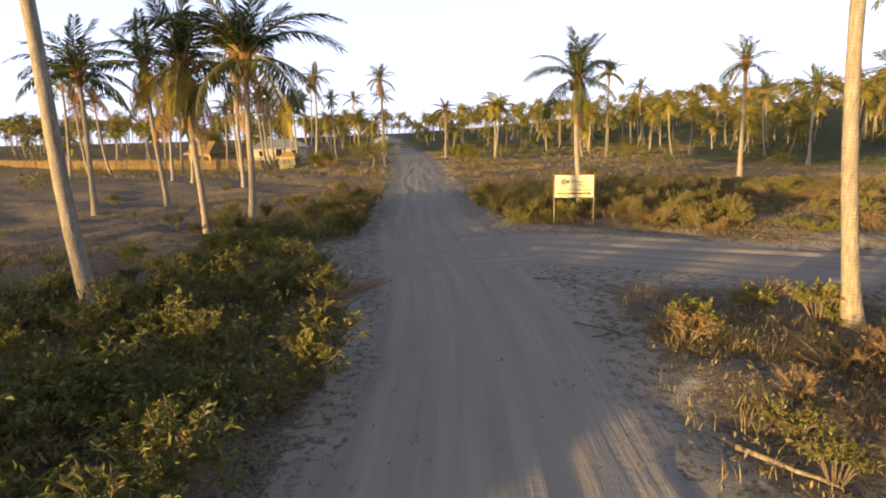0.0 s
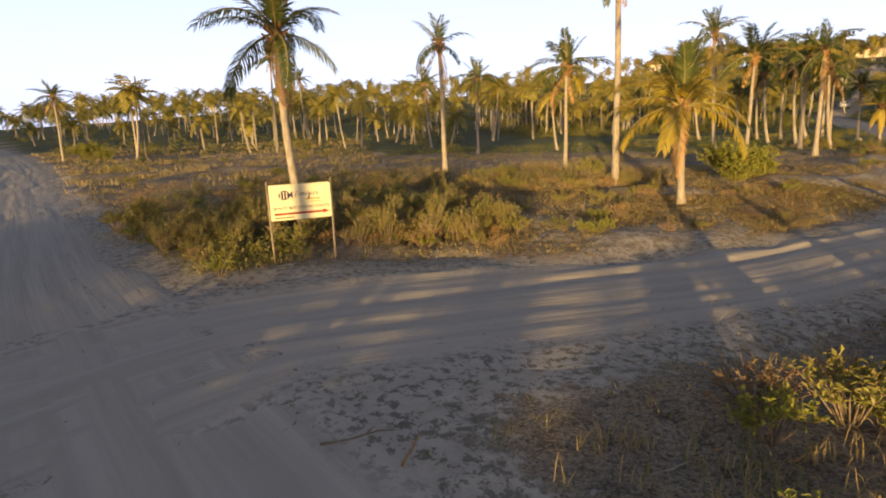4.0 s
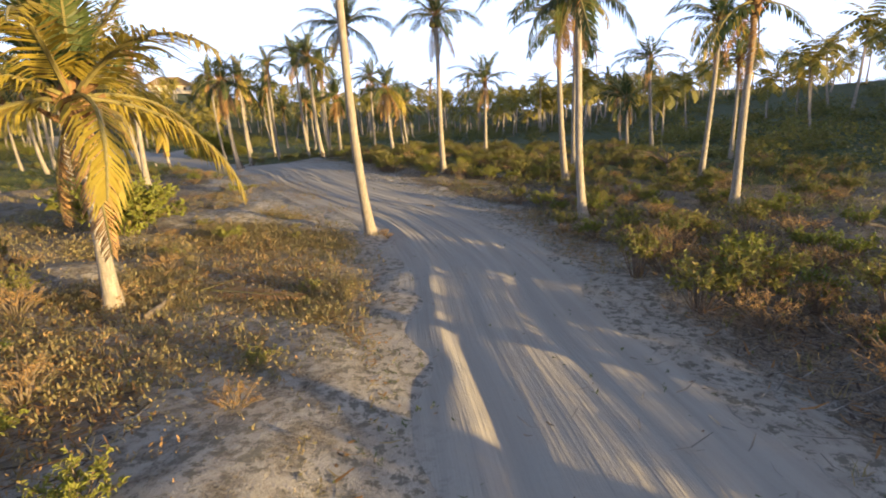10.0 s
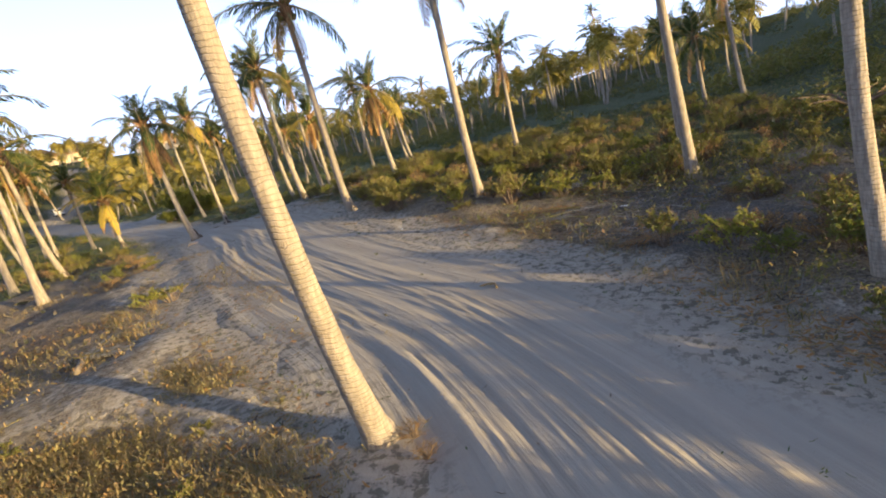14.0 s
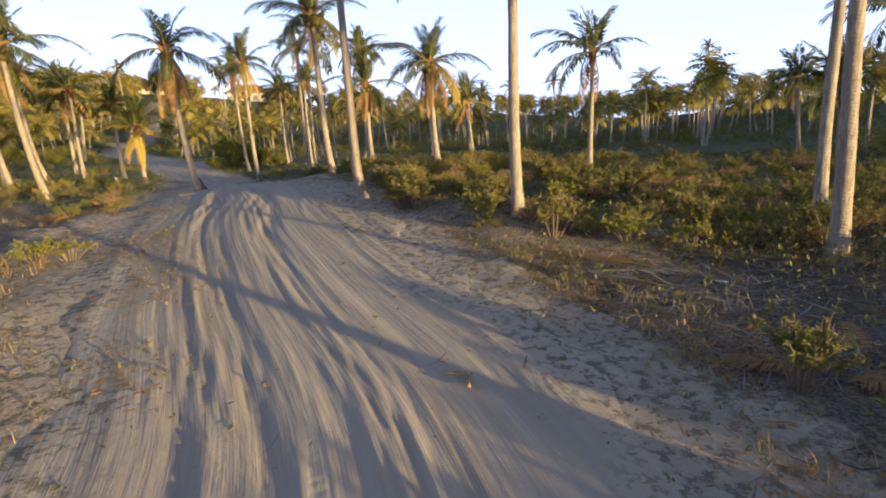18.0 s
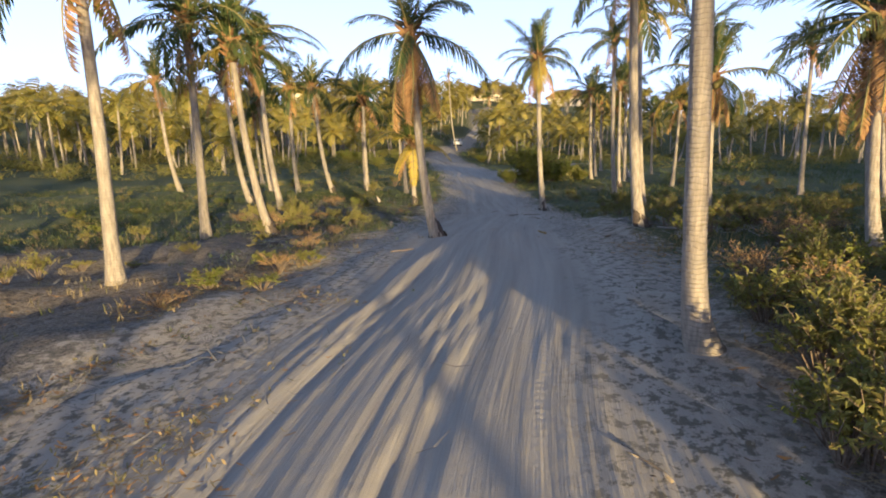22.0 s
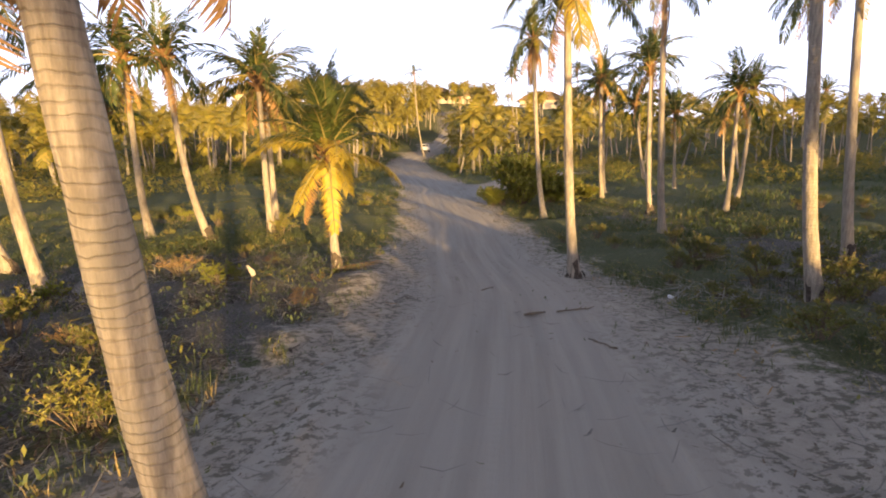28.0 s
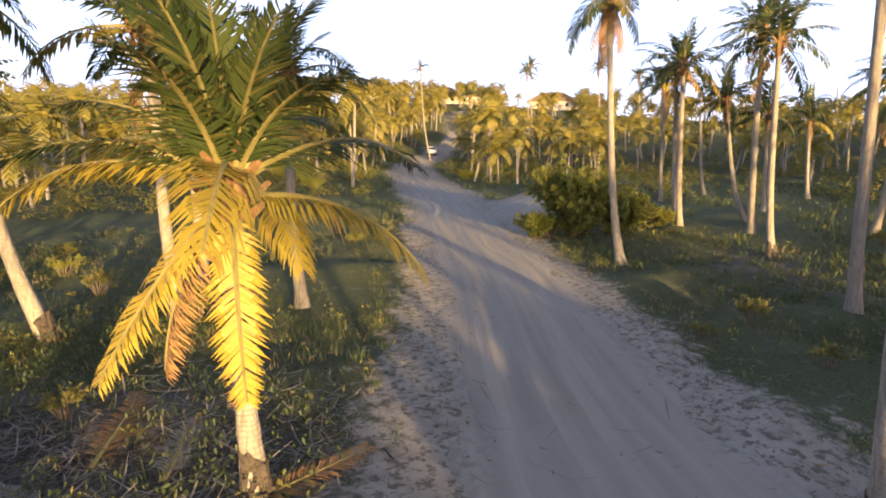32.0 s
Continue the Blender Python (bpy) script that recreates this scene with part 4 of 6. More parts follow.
undergrowth("undergrowth", far_spots(420, 5, 10, 78, 160, 42, 150, 51), 61, M_SHRUB, "scrub among the palms north of the junction")
undergrowth("undergrowth", far_spots(420, 20, 25, 30, 82, 50, 120, 52), 62, M_SHRUB, "scrub on the lit rise among palms")
undergrowth("undergrowth", far_spots(560, 40, 34, -38, 34, 42, 110, 53), 63, M_SHRUB, "low scrub among palms on the east side of the track")
undergrowth("undergrowth", far_spots(420, 50, -14, 0, 360, 0, 26, 57), 67, M_SHRUB, "scrub covering the low shaded hill")
far_grove("distant_palm_grove", far_spots(26, 52, -16, 0, 360, 0, 26, 8), 37, "palms scattered over the low shaded hill")
undergrowth("undergrowth", far_spots(260, 95, -18, 0, 360, 0, 52, 54), 64, M_SHRUB, "scrub covering the shaded hillside")
undergrowth("undergrowth", far_spots(220, 44, 42, 30, 75, 46, 130, 55), 65, M_BUSH, "bright scrub along the far stretch of the track")


# ---- shrubs and trees ----
def shrub_parts(seed, stems, height, spread, per, leaf_len, leaf_w, mat, droop=0.0, bare=0.0):
    """Stems that fork and spread from one root, and the leaves along them."""
    r = random.Random(seed)
    wood, green = Build(), Build()
    for i in range(stems):
        a = i * 2.4 + r.uniform(-0.5, 0.5)
        out = spread * math.sqrt(r.uniform(0.02, 1.0))
        h = height * r.uniform(0.55, 1.0) * (1 - 0.35 * (out / spread) ** 2)
        tip = Vector((math.cos(a) * out, math.sin(a) * out, h))
        mid = Vector((tip.x * 0.45, tip.y * 0.45, h * 0.55)) + Vector((r.uniform(-1, 1), r.uniform(-1, 1), 0)) * spread * 0.1
        root = Vector((math.cos(a) * 0.04, math.sin(a) * 0.04, -0.06))
        wood.tube([root, mid, tip], [0.012, 0.008, 0.003], 4, 0, False)
        twigs = [(mid, tip)]
        if height > 1.1:
            twigs.append((root.lerp(mid, 0.25), mid))
        for k in range(2):
            e = mid.lerp(tip, r.uniform(0.2, 0.7)) + Vector((r.uniform(-1, 1) * spread * 0.32, r.uniform(-1, 1) * spread * 0.32, r.uniform(-0.05, 0.22) * height))
            s0 = mid.lerp(tip, r.uniform(0.0, 0.4))
            wood.tube([s0, e], [0.006, 0.002], 3, 0, False)
            twigs.append((s0, e))
        for s0, e in twigs:
            for k in range(per):
                if r.random() < bare:
                    continue
                p = s0.lerp(e, r.uniform(0.15, 1.0))
                d = Vector((r.gauss(0, 1), r.gauss(0, 1), r.gauss(0.45 - droop, 0.7))).normalized()
                green.leaf(p, d, (r.uniform(-0.4, 0.4), r.uniform(-0.4, 0.4), 1), leaf_len * r.uniform(0.6, 1.25), leaf_w * r.uniform(0.7, 1.2))
    return wood.mesh("branching", [M_TWIG]), green.mesh("foliage", [mat])


SHRUBS = {
    "leafy": [shrub_parts(50 + i, 16, 0.85, 0.55, 11, 0.085, 0.038, M_SHRUB) for i in range(3)],
    "bright": [shrub_parts(60 + i, 14, 0.6, 0.5, 13, 0.075, 0.036, M_BUSH) for i in range(2)],
    "dry": [shrub_parts(70 + i, 28, 0.62, 0.55, 9, 0.055, 0.010, M_DRYLEAF, 0.1, 0.2) for i in range(2)],
    "low": [shrub_parts(80 + i, 13, 0.30, 0.42, 9, 0.06, 0.03, M_SHRUB) for i in range(2)],
    "upright": [shrub_parts(84 + i, 20, 1.05, 0.42, 10, 0.06, 0.024, M_SHRUB) for i in range(3)],
    "herb": [shrub_parts(87 + i, 18, 0.8, 0.4, 10, 0.055, 0.02, M_WEED) for i in range(2)],
    "bush": [shrub_parts(90 + i, 58, 1.3, 1.05, 20, 0.105, 0.075, M_BUSH) for i in range(2)],
    "thicket": [shrub_parts(95, 60, 4.2, 3.2, 16, 0.5, 0.3, M_SHRUB)],
}
SHRUB_LABELS = {"leafy": ("leafy green shrub growing in the sand beside the track", "shrub", "shrubs along the track"),
                "bright": ("low yellow-green shrub on the sandy floor", "shrub", "bright shrubs along the track"),
                "dry": ("dry tan shrub of thin brittle twigs", "shrub", "dry shrubs along the track"),
                "low": ("small ground-hugging green plant on sandy soil", "plant", "low plants of the grove"),
                "bush": ("broad rounded bush with bright green leaves", "bush", "bushes of the grove"),
                "thicket": ("tall dense thicket of dark green leaves, added out of view for shade", "thicket", "thickets of the grove")}
SHRUB_FIRST = {}
SHRUB_RANDOM = random.Random(12)


def shrub(kind, x, y, size=1.0, tall=1.0):
    r = SHRUB_RANDOM
    k = r.randrange(len(SHRUBS[kind]))
    m = pose(x, y, gz(x, y) + 0.015, 0, 0, r.uniform(0, 360)) @ Matrix.Diagonal((size, size, size * tall, 1))
    if (kind, k) not in SHRUB_FIRST:
        label, cat, group = SHRUB_LABELS[kind]
        root = thing(cat, x, y, gz(x, y), label, cat, group)
        part("branching", SHRUBS[kind][k][0], root), part("foliage", SHRUBS[kind][k][1], root)
        root.matrix_basis = m
        SHRUB_FIRST[kind, k] = root
        return root
    first = SHRUB_FIRST[kind, k]
    new_one = copy_thing(first, Matrix.Identity(4))
    new_one.matrix_basis = m
    return new_one


def shrub_field(n, x0, x1, y0, y1, kinds, lo, hi, seed, gap=0.45, edge=0.5, tall=1.0):
    r = random.Random(seed)
    done, tries = [], 0
    while len(done) < n and tries < n * 40:
        tries += 1
        x, y = r.uniform(x0, x1), r.uniform(y0, y1)
        if off_track(x, y)[0] < edge or any((x - a) ** 2 + (y - b) ** 2 < gap * gap for a, b in done):
            continue
        done.append((x, y))
        shrub(r.choice(kinds), x, y, r.uniform(lo, hi), tall * r.uniform(0.8, 1.15))


def shrub_mass(n, x0, x1, y0, y1, kinds, lo, hi, seed, label, edge=0.6, keep=None):
    """Close-set shrubs, joined into one mass of growth."""
    r = random.Random(seed)
    vs, fs, ms, base = [], [], [], 0
    slot = {"leafy": 0, "bright": 1, "dry": 2, "low": 0, "upright": 0, "herb": 4}
    for _ in range(n * 8):
        if not n:
            break
        x, y = r.uniform(x0, x1), r.uniform(y0, y1)
        if off_track(x, y)[0] < edge or (keep and not keep(x, y)):
            continue
        n -= 1
        kind = r.choice(kinds)
        wood, green = r.choice(SHRUBS[kind])
        a, k = r.uniform(0, 6.28), r.uniform(lo, hi)
        c, s = math.cos(a) * k, math.sin(a) * k
        for me, m in ((wood, 3), (green, slot[kind])):
            v = np.empty(len(me.vertices) * 3)
            me.vertices.foreach_get("co", v)
            v = v.reshape(-1, 3)
            vs.append(np.stack([v[:, 0] * c - v[:, 1] * s + x, v[:, 0] * s + v[:, 1] * c + y, v[:, 2] * k + gz(x, y) + 0.015], -1))
            fs += [tuple(i + base for i in q.vertices) for q in me.polygons]
            ms += [m] * len(me.polygons)
            base += len(v)
    me = bpy.data.meshes.new("shrub_growth")
    me.from_pydata(np.concatenate(vs).tolist(), [], fs)
    for mt in (M_SHRUB, M_BUSH, M_DRYLEAF, M_TWIG, M_WEED):
        me.materials.append(mt)
    me.polygons.foreach_set("material_index", ms)
    return tagged(new("shrub_growth", me), label, "shrubs", kind="stuff")


# left of the main track, where it begins
shrub_field(62, -4.0, 4.2, 2.6, 14.5, ("leafy", "leafy", "leafy", "dry", "bright"), 0.6, 1.5, 101, 0.42, 0.15)
shrub_field(24, -9.5, -0.3, 14, 27, ("leafy", "leafy", "dry"), 0.8, 1.4, 102, 0.6, 0.25)
shrub_field(8, -22, -6, 10, 38, ("low", "dry", "leafy"), 0.7, 1.2, 103, 1.2, 0.8)
# the corner on the right where the tracks part
shrub("dry", 7.59, 11.38, 1.15), shrub("bright", 7.73, 11.67, 1.2), shrub("dry", 8.87, 13.91, 1.1), shrub("leafy", 9.66, 13.52, 1.1)
shrub("bright", 8.64, 13.4, 1.0), shrub("dry", 8.83, 9.77, 0.8), shrub("low", 8.64, 8.93, 1.2), shrub("leafy", 8.82, 8.03, 0.7), shrub("dry", 10.3, 11.5, 1.0)
shrub_field(14, 9.4, 13.5, 8.5, 15.2, ("dry", "leafy", "low"), 0.6, 1.0, 104, 0.6, 0.5)
# behind the sign
shrub_field(24, 0.5, 9.5, 22.0, 27.5, ("leafy", "leafy", "bright", "dry"), 0.7, 1.15, 105, 0.55, 0.5)
shrub_field(8, 3.0, 16.0, 27.5, 34, ("leafy", "dry", "bright"), 0.7, 1.25, 106, 0.9, 0.5)
shrub_field(8, -4, 4, 23, 36, ("low", "leafy", "dry"), 0.7, 1.1, 107, 1.0, 0.6)
# inside the bend
shrub("bush", 20.88, 29.77, 1.55, 0.95), shrub("bush", 22.77, 30.65, 0.8), shrub("leafy", 15.51, 31.93, 1.5, 1.1), shrub("bright", 16.47, 30.38, 0.9, 0.6)
shrub("bright", 10.9, 22.37, 0.9), shrub("bright", 11.63, 22.76, 0.8), shrub("low", 10.54, 23.15, 1.3), shrub("dry", 13.06, 24.68, 0.9)
shrub_field(26, 9.5, 24.5, 21.6, 33, ("low", "low", "dry", "bright"), 0.55, 0.95, 108, 0.8, 0.9)
# right of the track before the bend
shrub_field(24, 15.0, 23.0, 13.2, 17.6, ("dry", "leafy", "leafy", "bright"), 0.95, 1.4, 109, 0.55, 0.6)
shrub("bright", 26.19, 19.02, 1.2), shrub("leafy", 26.77, 19.9, 0.9), shrub("bright", 25.6, 18.6, 0.8), shrub("dry", 26.64, 18.48, 0.8)
# east of the bend, under the palms
shrub_field(14, 33.5, 45, 14.5, 26.5, ("leafy", "leafy", "bright", "dry"), 0.8, 1.35, 110, 0.7, 0.9)
shrub_field(16, 36.2, 46, 24.5, 31.2, ("leafy", "bright", "dry"), 0.7, 1.1, 111, 0.6, 0.7)
shrub("bright", 41.7, 31.11, 1.0), shrub("leafy", 36.97, 27.09, 0.9), shrub("leafy", 42.15, 30.8, 1.0)
# west of the straight
shrub("bright", 28.46, 30.73, 0.9), shrub("low", 28.8, 30.46, 1.2), shrub("bright", 32.76, 35.28, 1.1, 0.6), shrub("bright", 33.35, 34.41, 0.9, 0.55)
shrub("bright", 34.29, 36.23, 1.0, 0.6), shrub("bright", 34.97, 35.79, 0.9, 0.55), shrub("dry", 34.19, 35.58, 0.8), shrub("dry", 31.86, 34.79, 0.9, 0.5)
shrub_field(14, 35.5, 41.5, 38.2, 46, ("leafy", "leafy", "dry"), 0.6, 0.95, 112, 0.7, 0.9)
shrub("leafy", 38.98, 44.46, 1.1), shrub("leafy", 39.01, 40.31, 0.9), shrub("leafy", 38.19, 42.41, 1.2), shrub("dry", 37.47, 42.57, 1.0)
shrub_field(10, 30, 44, 44, 56, ("low", "bright", "dry"), 0.8, 1.2, 113, 1.2, 1.0)
# towards the far end
shrub("bush", 62.03, 52.57, 2.1, 1.2), shrub("bush", 64.02, 51.68, 1.5), shrub("bright", 61.1, 53.0, 1.5), shrub("bright", 63.0, 51.4, 1.4), shrub("bush", 60.72, 53.4, 0.9), shrub("bush", 66.74, 51.33, 0.8), shrub("bush", 69.26, 54.09, 0.9)
shrub_field(14, 46, 58, 33, 46, ("low", "leafy"), 0.6, 1.0, 114, 1.0, 1.0)
shrub_field(8, 64, 90, 62, 90, ("bush", "leafy", "leafy"), 0.9, 1.5, 115, 2.0, 0.8)
shrub_field(8, 46, 56, 50, 60, ("low", "leafy", "bright"), 0.8, 1.2, 116, 1.2, 0.8)
# along the main track far ahead
shrub("bush", -28.56, 52.4, 1.5), shrub("dry", -27.0, 51.6, 2.2), shrub("bush", -20.66, 73.0, 1.6), shrub("bush", -17.79, 70.06, 1.0)
shrub_field(8, -24, 4, 36, 66, ("bush", "leafy", "bright"), 0.8, 1.3, 117, 2.0, 0.7)
# unseen thickets added behind the start of the track to cast shade on it
for tx, ty, size in ((-4.2, -5.4, 0.36), (-2.4, -4.8, 0.42), (-0.7, -5.7, 0.42)):
    shrub("thicket", tx, ty, size)
# close-set growth between the single shrubs
shrub_mass(24, 9.4, 14.0, 8.0, 14.2, ("dry", "dry", "bright", "low"), 0.6, 0.95, 207, "orange dry bushes in the corner between the tracks", 0.45)
shrub("dry", 35.57, 37.03, 0.8), shrub("dry", 22.38, 23.29, 0.45, 0.6), shrub("dry", 22.02, 23.1, 0.4, 0.6)
shrub_mass(90, -6.5, 3.2, 3.6, 16, ("leafy", "leafy", "leafy", "bright"), 0.65, 1.1, 212, "thick green scrub west of the track", 0.35, lambda x, y: y < 9.5 or off_track(x, y)[0] < 3.0)
shrub_mass(105, 0.5, 9.3, 22.0, 26.0, ("upright", "upright", "herb", "leafy"), 0.7, 1.1, 213, "dense upright scrub with golden tips behind the sign", 0.5)
shrub_mass(60, -1.5, 18, 25.5, 33, ("herb", "upright", "dry"), 0.6, 1.0, 214, "scattered upright scrub on the rise", 0.8, lambda x, y: x < 9 or y > 29)
shrub_mass(45, -6.5, 0.5, 13.5, 26.5, ("upright", "leafy", "bright"), 0.6, 1.0, 215, "green scrub along the west edge of the main track", 0.3, lambda x, y: off_track(x, y)[0] < 3.2)
shrub_mass(60, -9, 3.6, 3, 22, ("leafy", "leafy", "dry", "bright"), 0.6, 1.1, 201, "dense low scrub in dry grass west of the track", 0.3)
shrub_mass(60, -3.5, 8.5, 21.2, 26.5, ("dry", "dry", "bright", "leafy"), 0.5, 0.95, 211, "orange dry scrub along the edge behind the sign", 0.5)
shrub_mass(130, 0, 16, 22.3, 36, ("leafy", "bright", "dry", "dry"), 0.55, 1.0, 202, "dense dry scrub on the rise behind the sign", 0.9, lambda x, y: y > 26 or x < 9)
shrub_mass(150, 32, 52, 12, 31, ("leafy", "leafy", "bright", "dry"), 0.7, 1.25, 203, "dense green scrub under palms east of the bend", 2.2, lambda x, y: x - y > 5.5)
shrub_mass(95, 31.5, 41, 19, 28.5, ("leafy", "leafy", "bright", "dry", "low"), 0.75, 1.25, 208, "low scrub with bright tips beside the sandy verge", 0.3, lambda x, y: x - y > 7.6)
shrub_mass(90, 40, 58, 27, 41, ("low", "low", "leafy"), 0.6, 1.1, 209, "low dark green plants under the palms", 1.6)
shrub_mass(110, 14, 38, 7, 19, ("leafy", "dry", "bright"), 0.7, 1.2, 204, "scrub and dry growth south of the track", 0.8)
shrub_mass(90, 46, 70, 22, 44, ("leafy", "low", "low"), 0.6, 1.1, 205, "low dark scrub on the floor of the grove", 1.5)
shrub_mass(24, 25, 31, 13.5, 18.6, ("leafy", "dry", "low"), 0.6, 1.0, 210, "scrub beside the litter under the palms", 1.0)
shrub_mass(50, 26, 46, 38, 60, ("leafy", "low", "low"), 0.4, 0.8, 206, "low scrub among leaning palms", 1.6)


def spreading_tree(x, y, size=1.0, leaves=150, label="low crooked tree with a flat green crown beside the track"):
    """A low crooked tree with a flat crown."""
    r = random.Random(77)
    root = thing("spreading_tree", x, y, gz(x, y), label, "tree", "", 0.0, size)
    wood, green = Build(), Build()
    fork = Vector((0.15, 0.1, 1.1))
    wood.tube([Vector((0, 0, -0.15)), Vector((0.12, 0, 0.5)), fork], [0.20, 0.15, 0.13], 9)
    part("trunk", wood.mesh("trunk", [M_TWIG], True), root)
    for i in range(9):
        a = i * 0.7 + r.uniform(-0.2, 0.2)
        out = r.uniform(1.3, 2.7)
        tip = Vector((math.cos(a) * out, math.sin(a) * out, r.uniform(1.6, 2.6)))
        mid = fork.lerp(tip, 0.5) + Vector((0, 0, 0.25))
        b = Build()
        b.tube([fork, mid, tip], [0.07, 0.045, 0.015], 6, 0, False)
        part("limb", b.mesh("limb", [M_TWIG], True), root)
        for k in range(leaves):
            p = mid.lerp(tip, r.uniform(0.2, 1.15)) + Vector((r.gauss(0, 0.42), r.gauss(0, 0.42), r.gauss(0.1, 0.22)))
            d = Vector((r.gauss(0, 1), r.gauss(0, 1), r.gauss(0.2, 0.6))).normalized()
            green.leaf(p, d, (0, 0, 1), r.uniform(0.12, 0.24), r.uniform(0.07, 0.13))
    part("crown", green.mesh("crown", [M_SHRUB]), root)


spreading_tree(-20.6, 49.7)
spreading_tree(32.6, 13.9, 0.62, 26, "small thin tree with few leaves in the scrub")


# ---- the sign ----
def lettering(text, height, x, z, mat, parent, name="lettering", stretch=1.0):
    cu = bpy.data.curves.new("lettering", 'FONT')
    cu.body, cu.size, cu.extrude, cu.align_x = text, height, 0.001, 'CENTER'
    tmp = bpy.data.objects.new("lettering", cu)
    scene.collection.objects.link(tmp)
    bpy.context.view_layer.update()
    me = bpy.data.meshes.new_from_object(tmp.evaluated_get(bpy.context.evaluated_depsgraph_get()))
    bpy.data.objects.remove(tmp)
    me.materials.clear()
    me.materials.append(mat)
    part(name, me, parent, pose(x, -0.019, z, 90, 0, 0) @ Matrix.Diagonal((stretch, 1, 1, 1)))


def road_sign():
    # the board runs 1.3 m between its posts and faces the junction
    x, y = 4.03, 21.3
    root = thing("road_sign", x, y, gz(x, y), "cream painted direction board with a red arrow on two thin posts", "sign", turn=12)
    rs = random.Random(3)
    for px, lean in ((-0.64, -0.02), (0.64, 0.015)):
        b = Build()
        b.tube([(px, 0.03, -0.25), (px + lean * 0.4, 0.032, 0.6), (px + lean, 0.03, 1.72)], [0.026, 0.024, 0.021], 8)
        part("post", b.mesh("post", [M_WOOD], True), root)
    b = Build()
    b.box((-0.63, -0.014, 0.90), (0.63, 0.006, 1.64), 0, 0.004)
    board = part("board", b.mesh("board", [M_BOARD]), root, None, "cream board with painted writing")
    b = Build()
    b.box((-0.56, -0.019, 1.01), (0.46, -0.0155, 1.055))
    j = len(b.v)
    for yy in (-0.019, -0.0155):
        b.v += [(0.45, yy, 0.985), (0.58, yy, 1.033), (0.45, yy, 1.08)]
    b.f += [(j, j + 1, j + 2), (j + 5, j + 4, j + 3), (j, j + 3, j + 4, j + 1), (j + 1, j + 4, j + 5, j + 2), (j + 2, j + 5, j + 3, j)]
    b.m += [0] * 5
    part("arrow", b.mesh("arrow", [M_RED]), board, None, "dark red arrow")
    # a fish-like emblem as plain striped shapes
    b = Build()
    bm = bmesh.new()
    bmesh.ops.create_circle(bm, cap_ends=True, radius=1, segments=20, matrix=pose(-0.33, -0.0165, 1.42, 90, 0, 0) @ Matrix.Diagonal((0.115, 0.10, 1, 1)))
    b.bm(bm)
    b.v += [(-0.235, -0.0165, 1.42), (-0.16, -0.0165, 1.50), (-0.16, -0.0165, 1.35)]
    b.f.append((len(b.v) - 3, len(b.v) - 1, len(b.v) - 2)), b.m.append(0)
    part("emblem", b.mesh("emblem", [M_INK]), board, None, "dark fish-shaped emblem")
    for k in range(3):
        b = Build()
        b.box((-0.41 + k * 0.06, -0.019, 1.34 + 0.01 * (k != 1)), (-0.39 + k * 0.06, -0.0172, 1.50 - 0.01 * (k != 1)))
        part("emblem_stripe", b.mesh("emblem_stripe", [M_BOARD]), board)
    # the name as flowing bars
    for k, (w, h, z) in enumerate(((0.085, 0.15, 1.45), (0.045, 0.08, 1.43), (0.03, 0.09, 1.44), (0.055, 0.08, 1.43), (0.03, 0.15, 1.40), (0.05, 0.08, 1.43), (0.055, 0.08, 1.43), (0.04, 0.08, 1.43))):
        x0 = -0.11 + sum((0.097, 0.06, 0.045, 0.068, 0.045, 0.062, 0.068, 0.05)[:k])
        b = Build()
        b.tube([(x0 + 0.004, -0.0165, z - h / 2), (x0 + w * 0.4, -0.0165, z + h / 2), (x0 + w * 0.6, -0.0165, z - h / 2), (x0 + w, -0.0165, z + h * 0.35)], [0.009, 0.010, 0.010, 0.005], 5, 0, True, 0.25)
        part("name_bar", b.mesh("name_bar", [M_INK]), board)
    for low, high in (((0.10, -0.0185, 1.30), (0.40, -0.0155, 1.33)), ((0.16, -0.0185, 1.25), (0.42, -0.0155, 1.265))):
        b = Build()
        b.box(low, high)
        part("small_bar", b.mesh("small_bar", [M_OCHRE]), board)
    lettering("QUALITY SELF CATERING CHALETS", 0.085, 0.0, 1.125, M_INK, board, "lettering", 0.86)
    b = Build()
    b.box((-0.56, -0.0185, 0.945), (-0.16, -0.0155, 0.965))
    part("small_bars", b.mesh("small_bars", [M_INK]), board)


road_sign()


# ---- pole, fence, huts, houses, car ----
def power_pole(x, y, h):
    root = thing("utility_pole", x, y, gz(x, y), "thin grey wooden utility pole with a short crossarm", "utility pole")
    b = Build()
    b.tube([(0, 0, -0.4), (0.03, 0, h * 0.5), (0.05, 0, h)], [0.11, 0.095, 0.075], 10)
    part("shaft", b.mesh("shaft", [M_WOOD], True), root)
    b = Build()
    b.box((-0.5, -0.05, h - 0.75), (0.6, 0.05, h - 0.64), 0, 0.01)
    part("crossarm", b.mesh("crossarm", [M_WOOD]), root)
    for k in (-0.42, 0.05, 0.5):
        b = Build()
        b.tube([(k, 0, h - 0.64), (k, 0, h - 0.56), (k, 0, h - 0.50)], [0.02, 0.04, 0.03], 8)
        part("insulator", b.mesh("insulator", [M_STEEL], True), root)


power_pole(-14.2, 70.2, 8.0)


